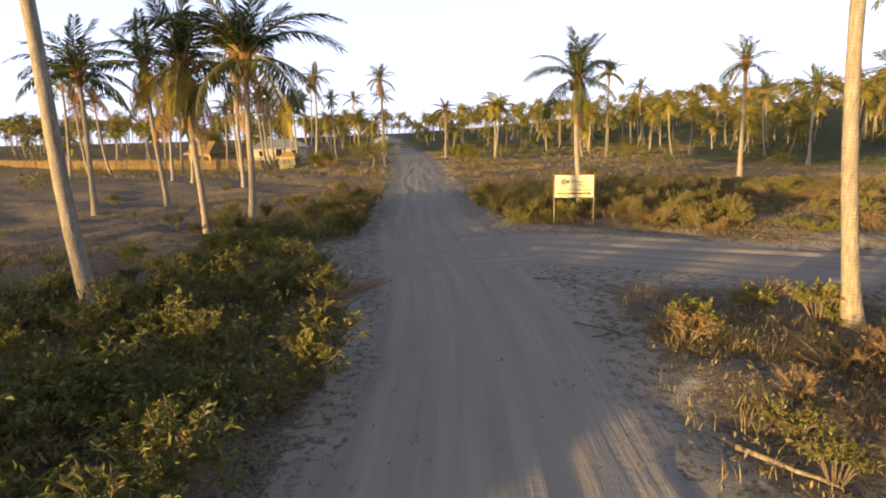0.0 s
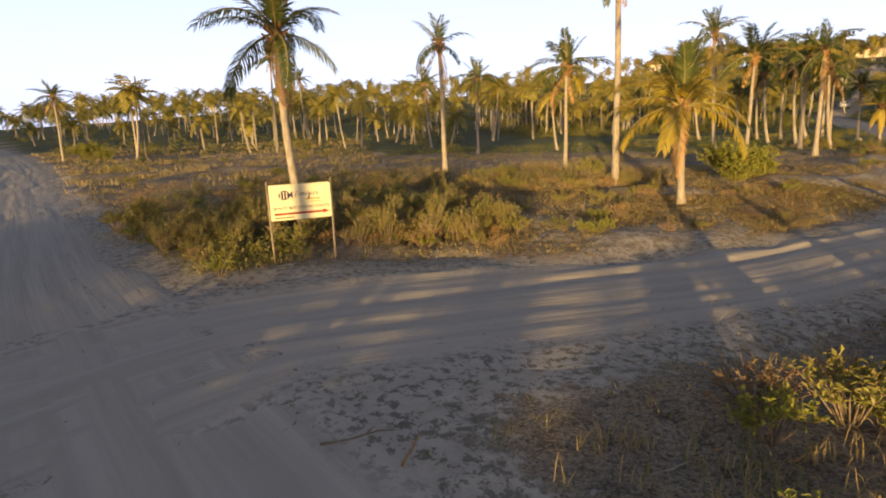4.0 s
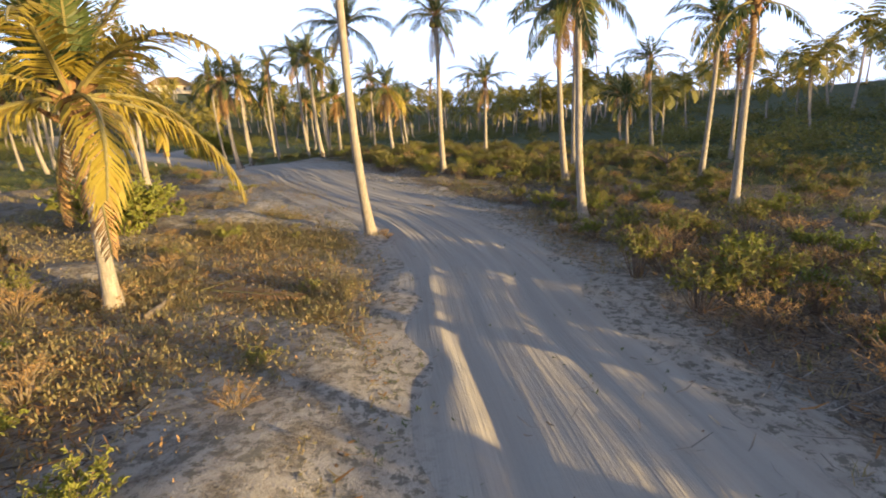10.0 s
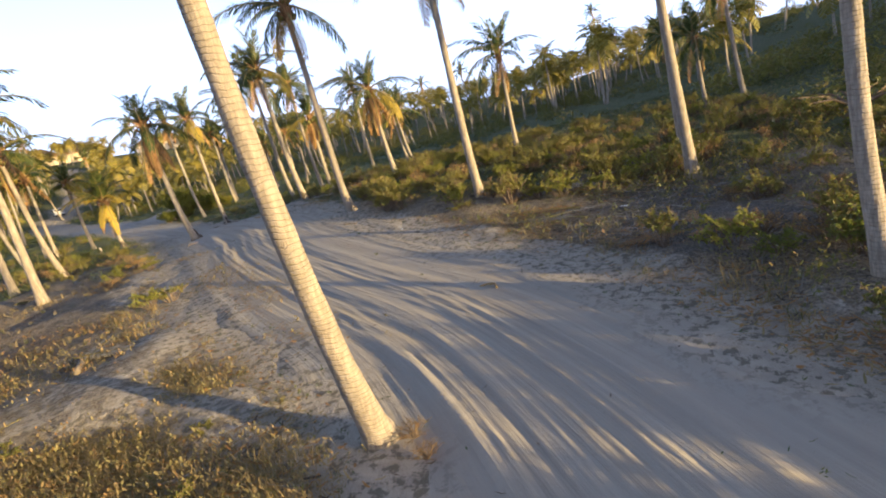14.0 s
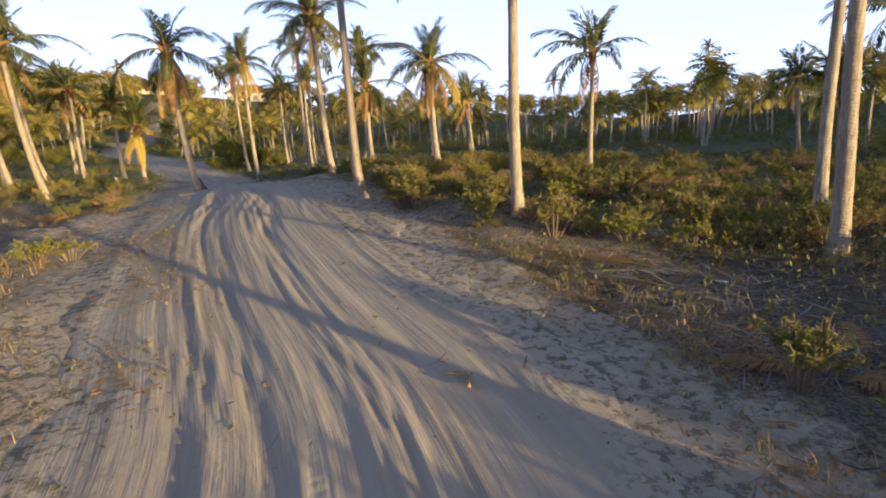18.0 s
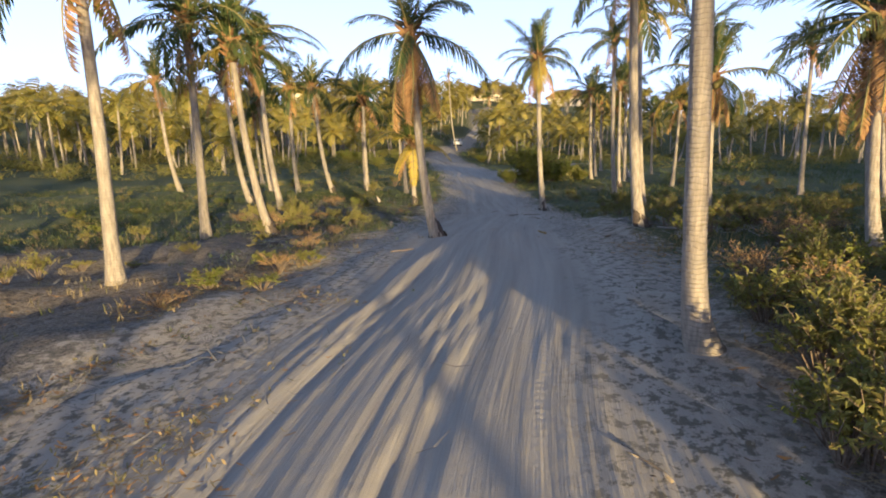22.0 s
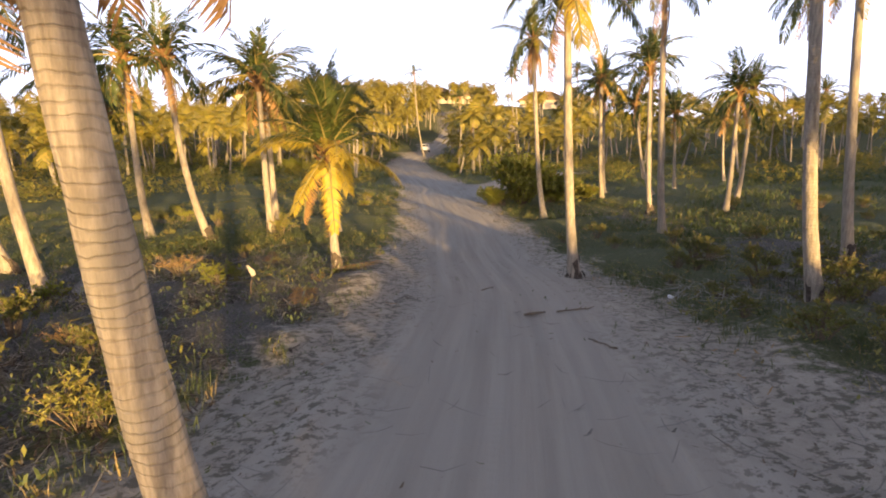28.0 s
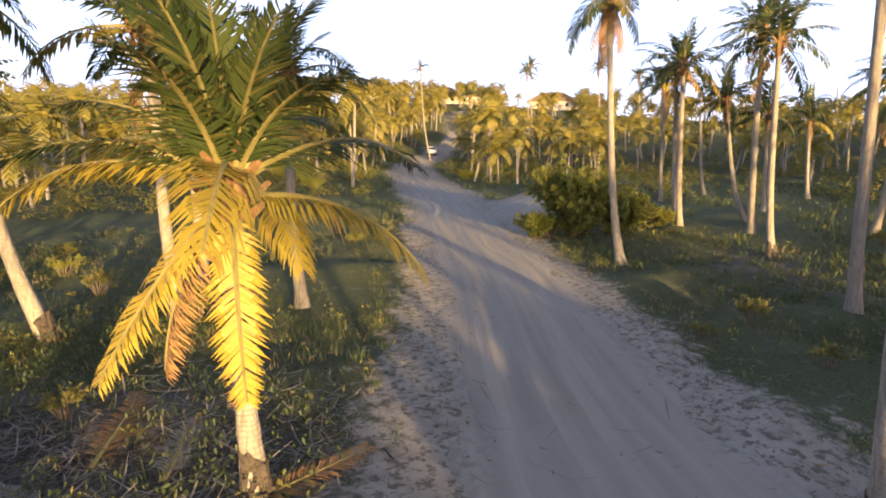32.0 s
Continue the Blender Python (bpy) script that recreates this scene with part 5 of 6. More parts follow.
def reed_fence():
    root = thing("reed_fence", -60, 50, 0, "long straw-coloured reed palisade fence round a yard", "fence")
    r = random.Random(9)
    line = [(-92, 54.5), (-74, 51), (-56, 48.8), (-39.5, 48.4), (-34.8, 50.2)]
    pts = []
    for (x0, y0), (x1, y1) in zip(line, line[1:]):
        n = max(1, int(math.hypot(x1 - x0, y1 - y0) / 2.0))
        pts += [(x0 + (x1 - x0) * k / n, y0 + (y1 - y0) * k / n) for k in range(n)]
    pts.append(line[-1])
    for (x0, y0), (x1, y1) in zip(pts, pts[1:]):
        b = Build()
        n = 26
        for k in range(n):
            t = (k + r.uniform(-0.2, 0.2)) / n
            x, y, h = x0 + (x1 - x0) * t + 60, y0 + (y1 - y0) * t - 50, 1.35 * r.uniform(0.86, 1.06)
            dx = r.uniform(-0.05, 0.05)
            b.tube([(x, y, -0.1), (x + dx, y + r.uniform(-0.03, 0.03), h)], [0.036, 0.026], 4, 0, False)
        for z in (0.45, 1.0):
            b.tube([(x0 + 60, y0 - 50.04, z), (x1 + 60, y1 - 50.04, z)], [0.02, 0.02], 4, 0, False)
        part("reed_panel", b.mesh("reed_panel", [M_REED]), root)
        b = Build()
        b.tube([(x0 + 60, y0 - 50.06, -0.2), (x0 + 60, y0 - 50.06, 1.5)], [0.05, 0.045], 6)
        part("fence_post", b.mesh("fence_post", [M_WOOD]), root)


reed_fence()


def hut(x, y, turn, w, d, h, roof_h, roof_mat, wall_mat, label, category="hut", eave=0.5, name="hut"):
    root = thing(name, x, y, gz(x, y) - 0.1, label, category, "", turn)
    t = 0.2
    for nm, lo, hi in (("wall", (-w, -d, 0), (w, -d + t, h)), ("wall", (-w, d - t, 0), (w, d, h)), ("wall", (-w, -d + t, 0), (-w + t, d - t, h)), ("wall", (w - t, -d + t, 0), (w, d - t, h))):
        b = Build()
        b.box(lo, hi)
        part(nm, b.mesh(nm, [wall_mat]), root)
    e = eave
    b = Build()
    ridge_x = w * 0.45
    top, lo = h + roof_h, h - 0.12
    b.v = [(-w - e, -d - e, lo), (w + e, -d - e, lo), (w + e, d + e, lo), (-w - e, d + e, lo), (-ridge_x, 0, top), (ridge_x, 0, top),
           (-w - e, -d - e, lo + 0.18), (w + e, -d - e, lo + 0.18), (w + e, d + e, lo + 0.18), (-w - e, d + e, lo + 0.18), (-ridge_x, 0, top + 0.2), (ridge_x, 0, top + 0.2)]
    b.f = [(6, 7, 11, 10), (7, 8, 11), (8, 9, 10, 11), (9, 6, 10), (0, 4, 5, 1), (1, 5, 2), (2, 5, 4, 3), (3, 4, 0), (0, 1, 7, 6), (1, 2, 8, 7), (2, 3, 9, 8), (3, 0, 6, 9)]
    b.m = [0] * len(b.f)
    part("roof", b.mesh("roof", [roof_mat]), root)
    b = Build()
    b.box((-0.45, -d - 0.03, 0), (0.45, -d + 0.02, min(2.0, h - 0.2)))
    part("door", b.mesh("door", [M_DARK]), root)
    for k in (-0.62, 0.62):
        b = Build()
        b.box((k * w - 0.45, -d - 0.03, h * 0.4), (k * w + 0.45, -d + 0.02, h * 0.78))
        win = part("window", b.mesh("window", [M_DARK]), root)
        b = Build()
        b.box((k * w - 0.52, -d - 0.06, h * 0.36), (k * w + 0.52, -d + 0.01, h * 0.40))
        part("window_sill", b.mesh("window_sill", [wall_mat]), win)
    return root


hut(-52, 60, -10, 2.4, 1.9, 1.7, 1.4, M_THATCH, M_REED, "thatched hut behind the reed fence")
hut(-52, 74, 35, 4.0, 2.8, 2.0, 1.2, M_TIN, M_PLASTER, "low house with a grey sheet roof among palms", "house", 0.6, "house")
hut(-33.2, 53.0, 10, 0.9, 0.8, 1.3, 0.35, M_REED, M_WOOD, "small wooden stall at the end of the fence", "stall", 0.25, "stall")
hut(-43, 92, -25, 2.2, 1.6, 2.0, 1.0, M_TIN, M_PLASTER, "pale roadside kiosk at the bend of the track", "kiosk", 0.4, "kiosk")
# houses on the far hill
for hx, hy, ht, s in ((160, 192, -40, 5.5), (178, 180, -50, 7.0), (186, 172, -48, 5.0), (203, 152, -55, 7.5), (209, 141, -60, 5.0), (116, 190, -25, 6.0)):
    hut(hx, hy, ht, s, 4.0, 3.0, 3.0, M_THATCH, M_PLASTER, "cream house with a brown thatched roof on the wooded hill", "house", 0.9, "house")


def car(x, y, turn):
    root = thing("car", x, y, gz(x, y), "small white estate car parked at the bend of the track", "car", "", turn)
    bm = bmesh.new()
    prof = [(-2.0, 0.35), (-2.05, 0.75), (-1.9, 0.92), (-1.1, 1.0), (-0.6, 1.42), (0.3, 1.48), (1.5, 1.44), (1.95, 0.95), (2.02, 0.6), (1.95, 0.35)]
    rows = []
    for sy, ins in ((-0.82, 0.0), (-0.72, 1.0), (0.72, 1.0), (0.82, 0.0)):
        rows.append([bm.verts.new((px * (0.985 if ins else 1.0), sy * (0.86 if (pz > 1.2 and not ins) else 1.0), pz + (0.015 if ins else 0))) for px, pz in prof])
    for a, c in zip(rows, rows[1:]):
        for k in range(len(prof)):
            bm.faces.new((a[k], a[(k + 1) % len(prof)], c[(k + 1) % len(prof)], c[k]))
    bm.faces.new(rows[0]), bm.faces.new(rows[-1][::-1])
    bmesh.ops.recalc_face_normals(bm, faces=bm.faces[:])
    b = Build()
    b.bm(bm)
    part("body", b.mesh("body", [M_WHITE]), root)
    for nm, lo, hi in (("rear_window", (1.62, -0.6, 1.02), (1.84, 0.6, 1.34)), ("windscreen", (-1.08, -0.6, 1.03), (-0.66, 0.6, 1.36)), ("side_window", (-0.5, -0.835, 1.02), (1.4, -0.70, 1.33)), ("side_window", (-0.5, 0.70, 1.02), (1.4, 0.835, 1.33))):
        b = Build()
        b.box(lo, hi, 0, 0.02)
        part(nm, b.mesh(nm, [M_GLASS]), root)
    for sy in (-0.68, 0.68):
        b = Build()
        b.box((1.93, sy - 0.1, 0.72), (2.06, sy + 0.1, 0.9), 0, 0.01)
        part("tail_lamp", b.mesh("tail_lamp", [M_LAMP]), root, None, "red tail lamp")
        b = Build()
        b.box((-2.09, sy - 0.14, 0.66), (-1.98, sy + 0.14, 0.8), 0, 0.01)
        part("headlamp", b.mesh("headlamp", [M_STEEL]), root)
        for px in (-1.25, 1.25):
            b = Build()
            b.tube([(px, sy - 0.1, 0.31), (px, sy + 0.1, 0.31)], [0.31, 0.31], 18)
            w = part("wheel", b.mesh("wheel", [M_RUBBER]), root)
            b = Build()
            b.tube([(px, sy - 0.108, 0.31), (px, sy + 0.108, 0.31)], [0.17, 0.17], 14)
            part("rim", b.mesh("rim", [M_STEEL]), w)


car(110.5, 112.5, 50)


# ---- things lying about ----
def fallen(x, y, turn, mat, size=1.0, roll=0.0):
    me = FRONDS["flat", True][int(abs(x * 7)) % 2]
    root = thing("fallen_frond", x, y, gz(x, y) + 0.06, "weathered fallen palm frond lying flat on the ground", "palm frond", "fallen fronds of the grove")
    root.matrix_basis = pose(x, y, gz(x, y) + 0.07, 0, 0, turn) @ Matrix.Diagonal((size, size, 0.6 * size, 1))
    ob = part("frond", me, root, pose(0, 0, 0.04, roll * 0.5, -2, 0))
    ob.material_slots[0].link = 'OBJECT'
    ob.material_slots[0].material = mat


fr = random.Random(21)
fallen(29.38, 20.89, 60, M_GREY, 0.8)
for cx, cy, n, spread, mats in ((32.2, 20.6, 7, 1.3, (M_DEAD, M_GREY)), (44.6, 45.6, 9, 1.2, (M_GREY, M_GREY, M_DEAD)), (36.2, 39.2, 6, 1.3, (M_GREY,)), (27.6, 18.6, 4, 1.0, (M_DEAD, M_GREY)), (17.0, 25.4, 4, 1.2, (M_DEAD,)),
                               (43.2, 31.2, 4, 1.3, (M_GREY, M_DEAD)), (24.8, 29.9, 4, 1.0, (M_DEAD, M_GREY)), (51.0, 35.6, 5, 1.8, (M_GREY,)), (10.2, 10.6, 4, 1.1, (M_DEAD, M_GREY)), (0.2, 10.6, 2, 0.8, (M_DEAD,)), (57.5, 38.5, 5, 2.4, (M_GREY,)), (13.4, 14.4, 3, 1.0, (M_GREY,)), (40.8, 46.0, 4, 1.8, (M_GREY,))):
    for i in range(n):
        fallen(cx + fr.gauss(0, spread * 0.6), cy + fr.gauss(0, spread * 0.6), fr.uniform(0, 360), fr.choice(mats), fr.uniform(0.5, 0.95), fr.uniform(-25, 25))


def stick(x, y, turn, length, thick, mat, label, fork=True, lift=0.03):
    r = random.Random(int(x * 100 + y))
    root = thing("stick", x, y, gz(x, y) + lift, label, "stick", "sticks on the track", turn)
    b = Build()
    pts = [Vector((length * (k / 5 - 0.5), r.uniform(-0.04, 0.04) * length, 0.012 + r.uniform(0, 0.02))) for k in range(6)]
    b.tube(pts, [thick * (1 - 0.1 * k) for k in range(6)], 6)
    if fork:
        b.tube([pts[3], pts[3] + Vector((0.16 * length, 0.10 * length, 0.02))], [thick * 0.6, thick * 0.3], 5)
    part("branch", b.mesh("branch", [mat], True), root)


stick(46.35, 39.24, -23, 0.8, 0.016, M_TWIG, "thin dark stick lying on the sandy track")
stick(44.69, 37.79, 80, 0.5, 0.014, M_TWIG, "short dark twig on the track")
stick(6.25, 11.45, -20, 0.8, 0.02, M_TWIG, "grey forked twig on the sandy junction")
stick(6.45, 11.16, 40, 0.5, 0.014, M_TWIG, "grey forked twig on the sandy junction")
stick(4.87, 14.15, 10, 0.7, 0.016, M_TWIG, "dry dark stick on the sandy junction")
stick(5.34, 13.85, 60, 0.5, 0.014, M_DEAD, "brown dry frond stalk on the junction")
stick(12.18, 21.32, 35, 1.0, 0.02, M_REED, "pale yellow frond stalk lying on the sand")
stick(8.46, 8.15, -25, 0.9, 0.035, M_WOOD, "pale bleached log beside the track", False)
stick(25.63, 30.08, 40, 1.5, 0.06, M_WOOD, "pale brown fallen log in the dry grass", False, 0.05)
stick(16.21, 25.34, 15, 1.2, 0.06, M_WOOD, "pale brown fallen log near a palm", False, 0.05)
stick(22.29, 17.86, 30, 0.5, 0.02, M_REED, "pale stick at the edge of the track", False)
stick(33.12, 27.35, 70, 0.5, 0.014, M_WOOD, "pale thin stick beside the track")
stick(26.25, 22.65, 10, 0.3, 0.02, M_REED, "splintered piece of palm stalk on the track")
stick(26.33, 22.81, 100, 0.22, 0.02, M_REED, "splintered piece of palm stalk on the track")
stick(46.82, 41.72, 0, 0.4, 0.012, M_TWIG, "short dark twig on the track")
stick(40.58, 34.24, 65, 0.45, 0.03, M_REED, "pale flat piece of palm sheath on the track", False)


def paper_cup(x, y, turn):
    root = thing("paper_cup", x, y, gz(x, y) + 0.045, "crushed white paper cup lying in dry litter", "cup", "", turn)
    b = Build()
    b.tube([(-0.055, 0, 0.012), (-0.05, 0, 0.012), (0.05, 0, 0.004), (0.055, 0, 0.004)], [0.026, 0.029, 0.038, 0.040], 14, 0, False, 0.8)
    part("cup_wall", b.mesh("cup_wall", [M_WHITE], True), root)
    b = Build()
    b.tube([(-0.054, 0, 0.012), (-0.050, 0, 0.012)], [0.026, 0.027], 14, 0, True, 0.8)
    part("cup_base", b.mesh("cup_base", [M_WHITE]), root)


paper_cup(48.48, 38.45, 70), paper_cup(39.05, 49.38, 20)


def wrapper(x, y, turn, mat, label, size):
    """A crumpled scrap of packaging."""
    r = random.Random(int(x * 31 + y * 17))
    root = thing("wrapper", x, y, gz(x, y) + 0.03, label, "litter", "", turn)
    n = 6
    b = Build()
    for i in range(n):
        for j in range(n):
            b.v.append(((i / (n - 1) - 0.5) * size, (j / (n - 1) - 0.5) * size * 0.55, r.uniform(0.0, 0.14) * size))
    for i in range(n - 1):
        for j in range(n - 1):
            a = i * n + j
            b.f.append((a, a + n, a + n + 1, a + 1)), b.m.append(0)
    part("sheet", b.mesh("sheet", [mat]), root)


wrapper(41.9, 32.92, 30, M_LAMP, "small crumpled red wrapper on the ground", 0.10)
wrapper(29.86, 20.03, 60, M_WHITE, "crumpled white scrap among dry fronds", 0.16)


def husk(x, y, turn, size):
    root = thing("palm_sheath", x, y, gz(x, y) + 0.03, "dark curled piece of palm sheath on the track", "palm sheath", "", turn)
    b = Build()
    for i in range(7):
        t = i / 6 - 0.5
        w = (0.03, 0.06, 0.075, 0.07, 0.06, 0.04, 0.015)[i]
        for k in range(5):
            q = k / 4 - 0.5
            b.v.append((t * size, q * 2 * w, 0.012 + 0.10 * q * q + 0.03 * t * t))
    for i in range(6):
        for k in range(4):
            a = i * 5 + k
            b.f.append((a, a + 5, a + 6, a + 1)), b.m.append(0)
    part("sheath", b.mesh("sheath", [M_TWIG], True), root)


husk(45.6, 39.59, -20, 0.42), husk(40.51, 32.31, 10, 0.35)
stick(36.88, 35.15, -15, 0.55, 0.015, M_TWIG, "short dark twig beside the track")
stick(42.55, 31.72, -75, 0.95, 0.022, M_GREY, "pale dry frond stalk beside a palm")
stick(32.31, 23.87, -70, 0.65, 0.03, M_REED, "pale yellow frond stalk at the edge of the verge")
stick(31.45, 25.39, 20, 0.5, 0.012, M_WHITE, "thin bleached white strip on the sand", False)


def broken_stake(x, y):
    root = thing("broken_stake", x, y, gz(x, y), "thin leaning stake with a pale splintered top", "stake")
    b = Build()
    b.tube([(0, 0, -0.1), (0.02, 0.02, 0.22), (0.08, 0.02, 0.44)], [0.018, 0.016, 0.014], 7)
    part("stake", b.mesh("stake", [M_TWIG], True), root)
    b = Build()
    b.tube([(0.10, 0.02, 0.42), (0.06, 0.02, 0.52), (-0.02, 0.03, 0.64)], [0.05, 0.055, 0.02], 7, 0, True, 0.5)
    part("splintered_top", b.mesh("splintered_top", [M_PLASTER]), root, None, "pale splintered wood")


broken_stake(42.88, 44.7)


def tied_strip(x, y, z):
    """A dry curved strip of frond stuck across a trunk."""
    root = thing("dry_strip", x, y, z, "thin curved dry strip of frond caught on a palm trunk", "palm strip")
    b = Build()
    b.tube([(-0.10, 0.30, -0.16), (-0.16, 0.14, -0.08), (-0.16, 0.0, 0.0), (-0.10, -0.12, 0.10), (-0.02, -0.17, 0.22)], [0.010, 0.016, 0.018, 0.016, 0.008], 6, 0, True, 0.5)
    part("strip", b.mesh("strip", [M_DEAD], True), root)


tied_strip(13.70, 15.47, 0.62)


# ---- ground cover ----
def scatter(n, box, density, seed):
    """Random places in the box, kept by a chance that depends on the place."""
    rng = np.random.default_rng(seed)
    out = np.zeros((0, 2))
    while len(out) < n:
        p = np.stack([rng.uniform(box[0], box[1], 8000), rng.uniform(box[2], box[3], 8000)], -1)
        keep = rng.uniform(0, 1, len(p)) < density(p[:, 0], p[:, 1])
        out = np.vstack([out, p[keep]])
    return out[:n]


def patchy(x, y, f, seed):
    rng = np.random.default_rng(seed)
    v = np.zeros_like(x)
    for k in range(7):
        a, w = rng.uniform(0, 6.3), f * rng.uniform(0.5, 1.8)
        v += np.sin((x * math.cos(a) + y * math.sin(a)) * w + rng.uniform(0, 6.3))
    return smooth(v, -1.6, 2.2)


def stuff(name, verts, faces, mat, label, category):
    me = bpy.data.meshes.new(name)
    me.from_pydata(verts.reshape(-1, 3).tolist(), [], faces)
    me.materials.append(mat)
    return tagged(new(name, me), label, category, kind="stuff")


def blades(name, spots, per, lo, hi, width, spread, lean, mat, label, seed):
    """Tufts of bent blades, each of a quad and a tip."""
    rng = np.random.default_rng(seed)
    base = np.repeat(spots, per, axis=0)
    n = len(base)
    x, y = base[:, 0] + rng.normal(0, spread, n), base[:, 1] + rng.normal(0, spread, n)
    z = land(x, y) + 0.0
    a, h = rng.uniform(0, 2 * math.pi, n), rng.uniform(lo, hi, n)
    dx, dy, w = np.cos(a), np.sin(a), width * rng.uniform(0.6, 1.3, n)
    l1, l2 = lean * h * rng.uniform(0.2, 0.6, n), lean * h * rng.uniform(0.8, 1.6, n)
    v = np.zeros((n, 5, 3))
    for i, (side, out, up) in enumerate(((-0.5, 0, -0.02), (0.5, 0, -0.02), (0.4, 1, 0.6), (-0.4, 1, 0.6), (0, 2, 1.0))):
        o = (0, l1, l2)[out]
        v[:, i, 0], v[:, i, 1], v[:, i, 2] = x + dx * o - dy * w * side, y + dy * o + dx * w * side, z + up * (h if out else 1.0)
    faces = []
    for i in range(0, 5 * n, 5):
        faces += [(i, i + 1, i + 2, i + 3), (i + 3, i + 2, i + 4)]
    return stuff(name, v, faces, mat, label, "grass")


def litter(name, spots, lo, hi, width, mat, label, seed, category="litter"):
    """Curled strips of dry leaf lying on the ground."""
    rng = np.random.default_rng(seed)
    n = len(spots)
    x, y = spots[:, 0], spots[:, 1]
    z = land(x, y) + 0.045
    a, h, w = rng.uniform(0, 2 * math.pi, n), rng.uniform(lo, hi, n), width * rng.uniform(0.5, 1.4, n)
    dx, dy = np.cos(a), np.sin(a)
    curl = rng.uniform(0.0, 0.22, n) * h
    v = np.zeros((n, 6, 3))
    for i, (t, s) in enumerate(((-0.5, -0.3), (-0.5, 0.3), (0, 0.5), (0, -0.5), (0.5, 0.2), (0.5, -0.2))):
        up = curl * (abs(t) * 2) ** 2 * (0.4 if t < 0 else 1.0) + w * s * rng.uniform(-0.5, 0.5, n)
        v[:, i, 0], v[:, i, 1], v[:, i, 2] = x + dx * h * t - dy * w * s, y + dy * h * t + dx * w * s, z + up
    faces = []
    for i in range(0, 6 * n, 6):
        faces += [(i, i + 1, i + 2, i + 3), (i + 3, i + 2, i + 4, i + 5)]
    return stuff(name, v, faces, mat, label, category)


def weeds(name, spots, per, lo, hi, leaf, mat, label, seed):
    """Small leafy herbs: short leaves set round a stem, each a folded diamond."""
    rng = np.random.default_rng(seed)
    tall = np.repeat(rng.uniform(lo, hi, len(spots)), per)
    base = np.repeat(spots, per, axis=0)
    n = len(base)
    t = rng.uniform(0.15, 1.0, n)
    off = rng.normal(0, 0.30, (n, 2)) * (tall * (1.2 - 0.5 * t))[:, None]
    x, y = base[:, 0] + off[:, 0], base[:, 1] + off[:, 1]
    z = land(base[:, 0], base[:, 1]) + tall * t
    a, e = rng.uniform(0, 2 * math.pi, n), rng.normal(0.35, 0.45, n)
    ln = leaf * rng.uniform(0.6, 1.4, n)
    d = np.stack([np.cos(a) * np.cos(e), np.sin(a) * np.cos(e), np.sin(e)], -1) * ln[:, None]
    s = np.stack([-np.sin(a), np.cos(a), rng.normal(0, 0.4, n)], -1) * (ln * 0.17)[:, None]
    p = np.stack([x, y, z], -1)
    v = np.stack([p, p + d * 0.55 + s, p + d, p + d * 0.55 - s], 1)
    faces = [(i, i + 1, i + 2, i + 3) for i in range(0, 4 * n, 4)]
    return stuff(name, v, faces, mat, label, "weeds")


BOX = (-16, 66, 2, 64)
clear = lambda x, y, e=0.3: smooth(off_track(x, y), e - 0.4, e + 0.7)
dense_green = lambda x, y: clear(x, y, 0.5) * green_zone(x, y) * (0.25 + 0.75 * patchy(x, y, 0.7, 4)) * (1 - 0.2 * ash_zone(x, y))
dense_dry = lambda x, y: clear(x, y, 0.4) * (1 - 0.85 * ash_zone(x, y)) * (1 - 0.75 * green_zone(x, y)) * (0.12 + 0.88 * patchy(x, y, 0.9, 5))
dense_litter = lambda x, y: np.clip(clear(x, y, 0.0) * (0.25 + 0.75 * patchy(x, y, 1.3, 6)), 0, 1)
near_track = lambda x, y: np.clip(np.exp(-np.abs(off_track(x, y) - 0.1) / 0.5) * (0.3 + patchy(x, y, 1.1, 8)), 0, 1)

blades("green_grass", scatter(14500, BOX, dense_green, 41), 12, 0.07, 0.25, 0.010, 0.07, 0.7, M_GRASS, "dark green grass and creepers on the floor of the grove", 42)
blades("green_grass", scatter(5000, (58, 110, 30, 112), lambda x, y: clear(x, y, 0.5) * (0.2 + 0.8 * patchy(x, y, 0.4, 9)), 43), 6, 0.15, 0.4, 0.05, 0.16, 0.7, M_GRASS, "dark green grass farther along the track", 44)
blades("dry_grass", scatter(13000, BOX, dense_dry, 45), 8, 0.06, 0.22, 0.013, 0.06, 0.8, M_HAY, "dry straw-coloured grass tufts on sandy soil", 46)
blades("dry_grass", scatter(4000, (-60, 8, 38, 100), lambda x, y: clear(x, y, 0.6) * (0.2 + 0.8 * patchy(x, y, 0.4, 19)), 47), 5, 0.15, 0.4, 0.05, 0.15, 0.7, M_HAY, "dry grass on the open ground beyond the junction", 48)
litter("leaf_litter", scatter(11000, BOX, dense_litter, 51), 0.06, 0.30, 0.022, M_DEAD, "brown dry leaf strips strewn over the sand", 52)
litter("leaf_litter", scatter(9000, BOX, lambda x, y: np.clip(ash_zone(x, y) * 0.9 + 0.03 * dense_litter(x, y), 0, 1), 53), 0.12, 0.6, 0.018, M_GREY, "grey weathered frond strips on burnt ground", 54)
blades("green_sprigs", scatter(6000, BOX, dense_dry, 65), 6, 0.05, 0.16, 0.016, 0.07, 1.0, M_SHRUB, "small green weeds in the dry grass", 66)
litter("trampled_grass", scatter(2600, BOX, near_track, 55), 0.03, 0.09, 0.016, M_GRASS, "sparse trampled green sprigs at the edge of the track", 56)
litter("track_debris", scatter(260, BOX, lambda x, y: (off_track(x, y) < 0.2) * 0.5, 57), 0.02, 0.08, 0.015, M_TWIG, "small dark bits of husk and twig on the track", 58)

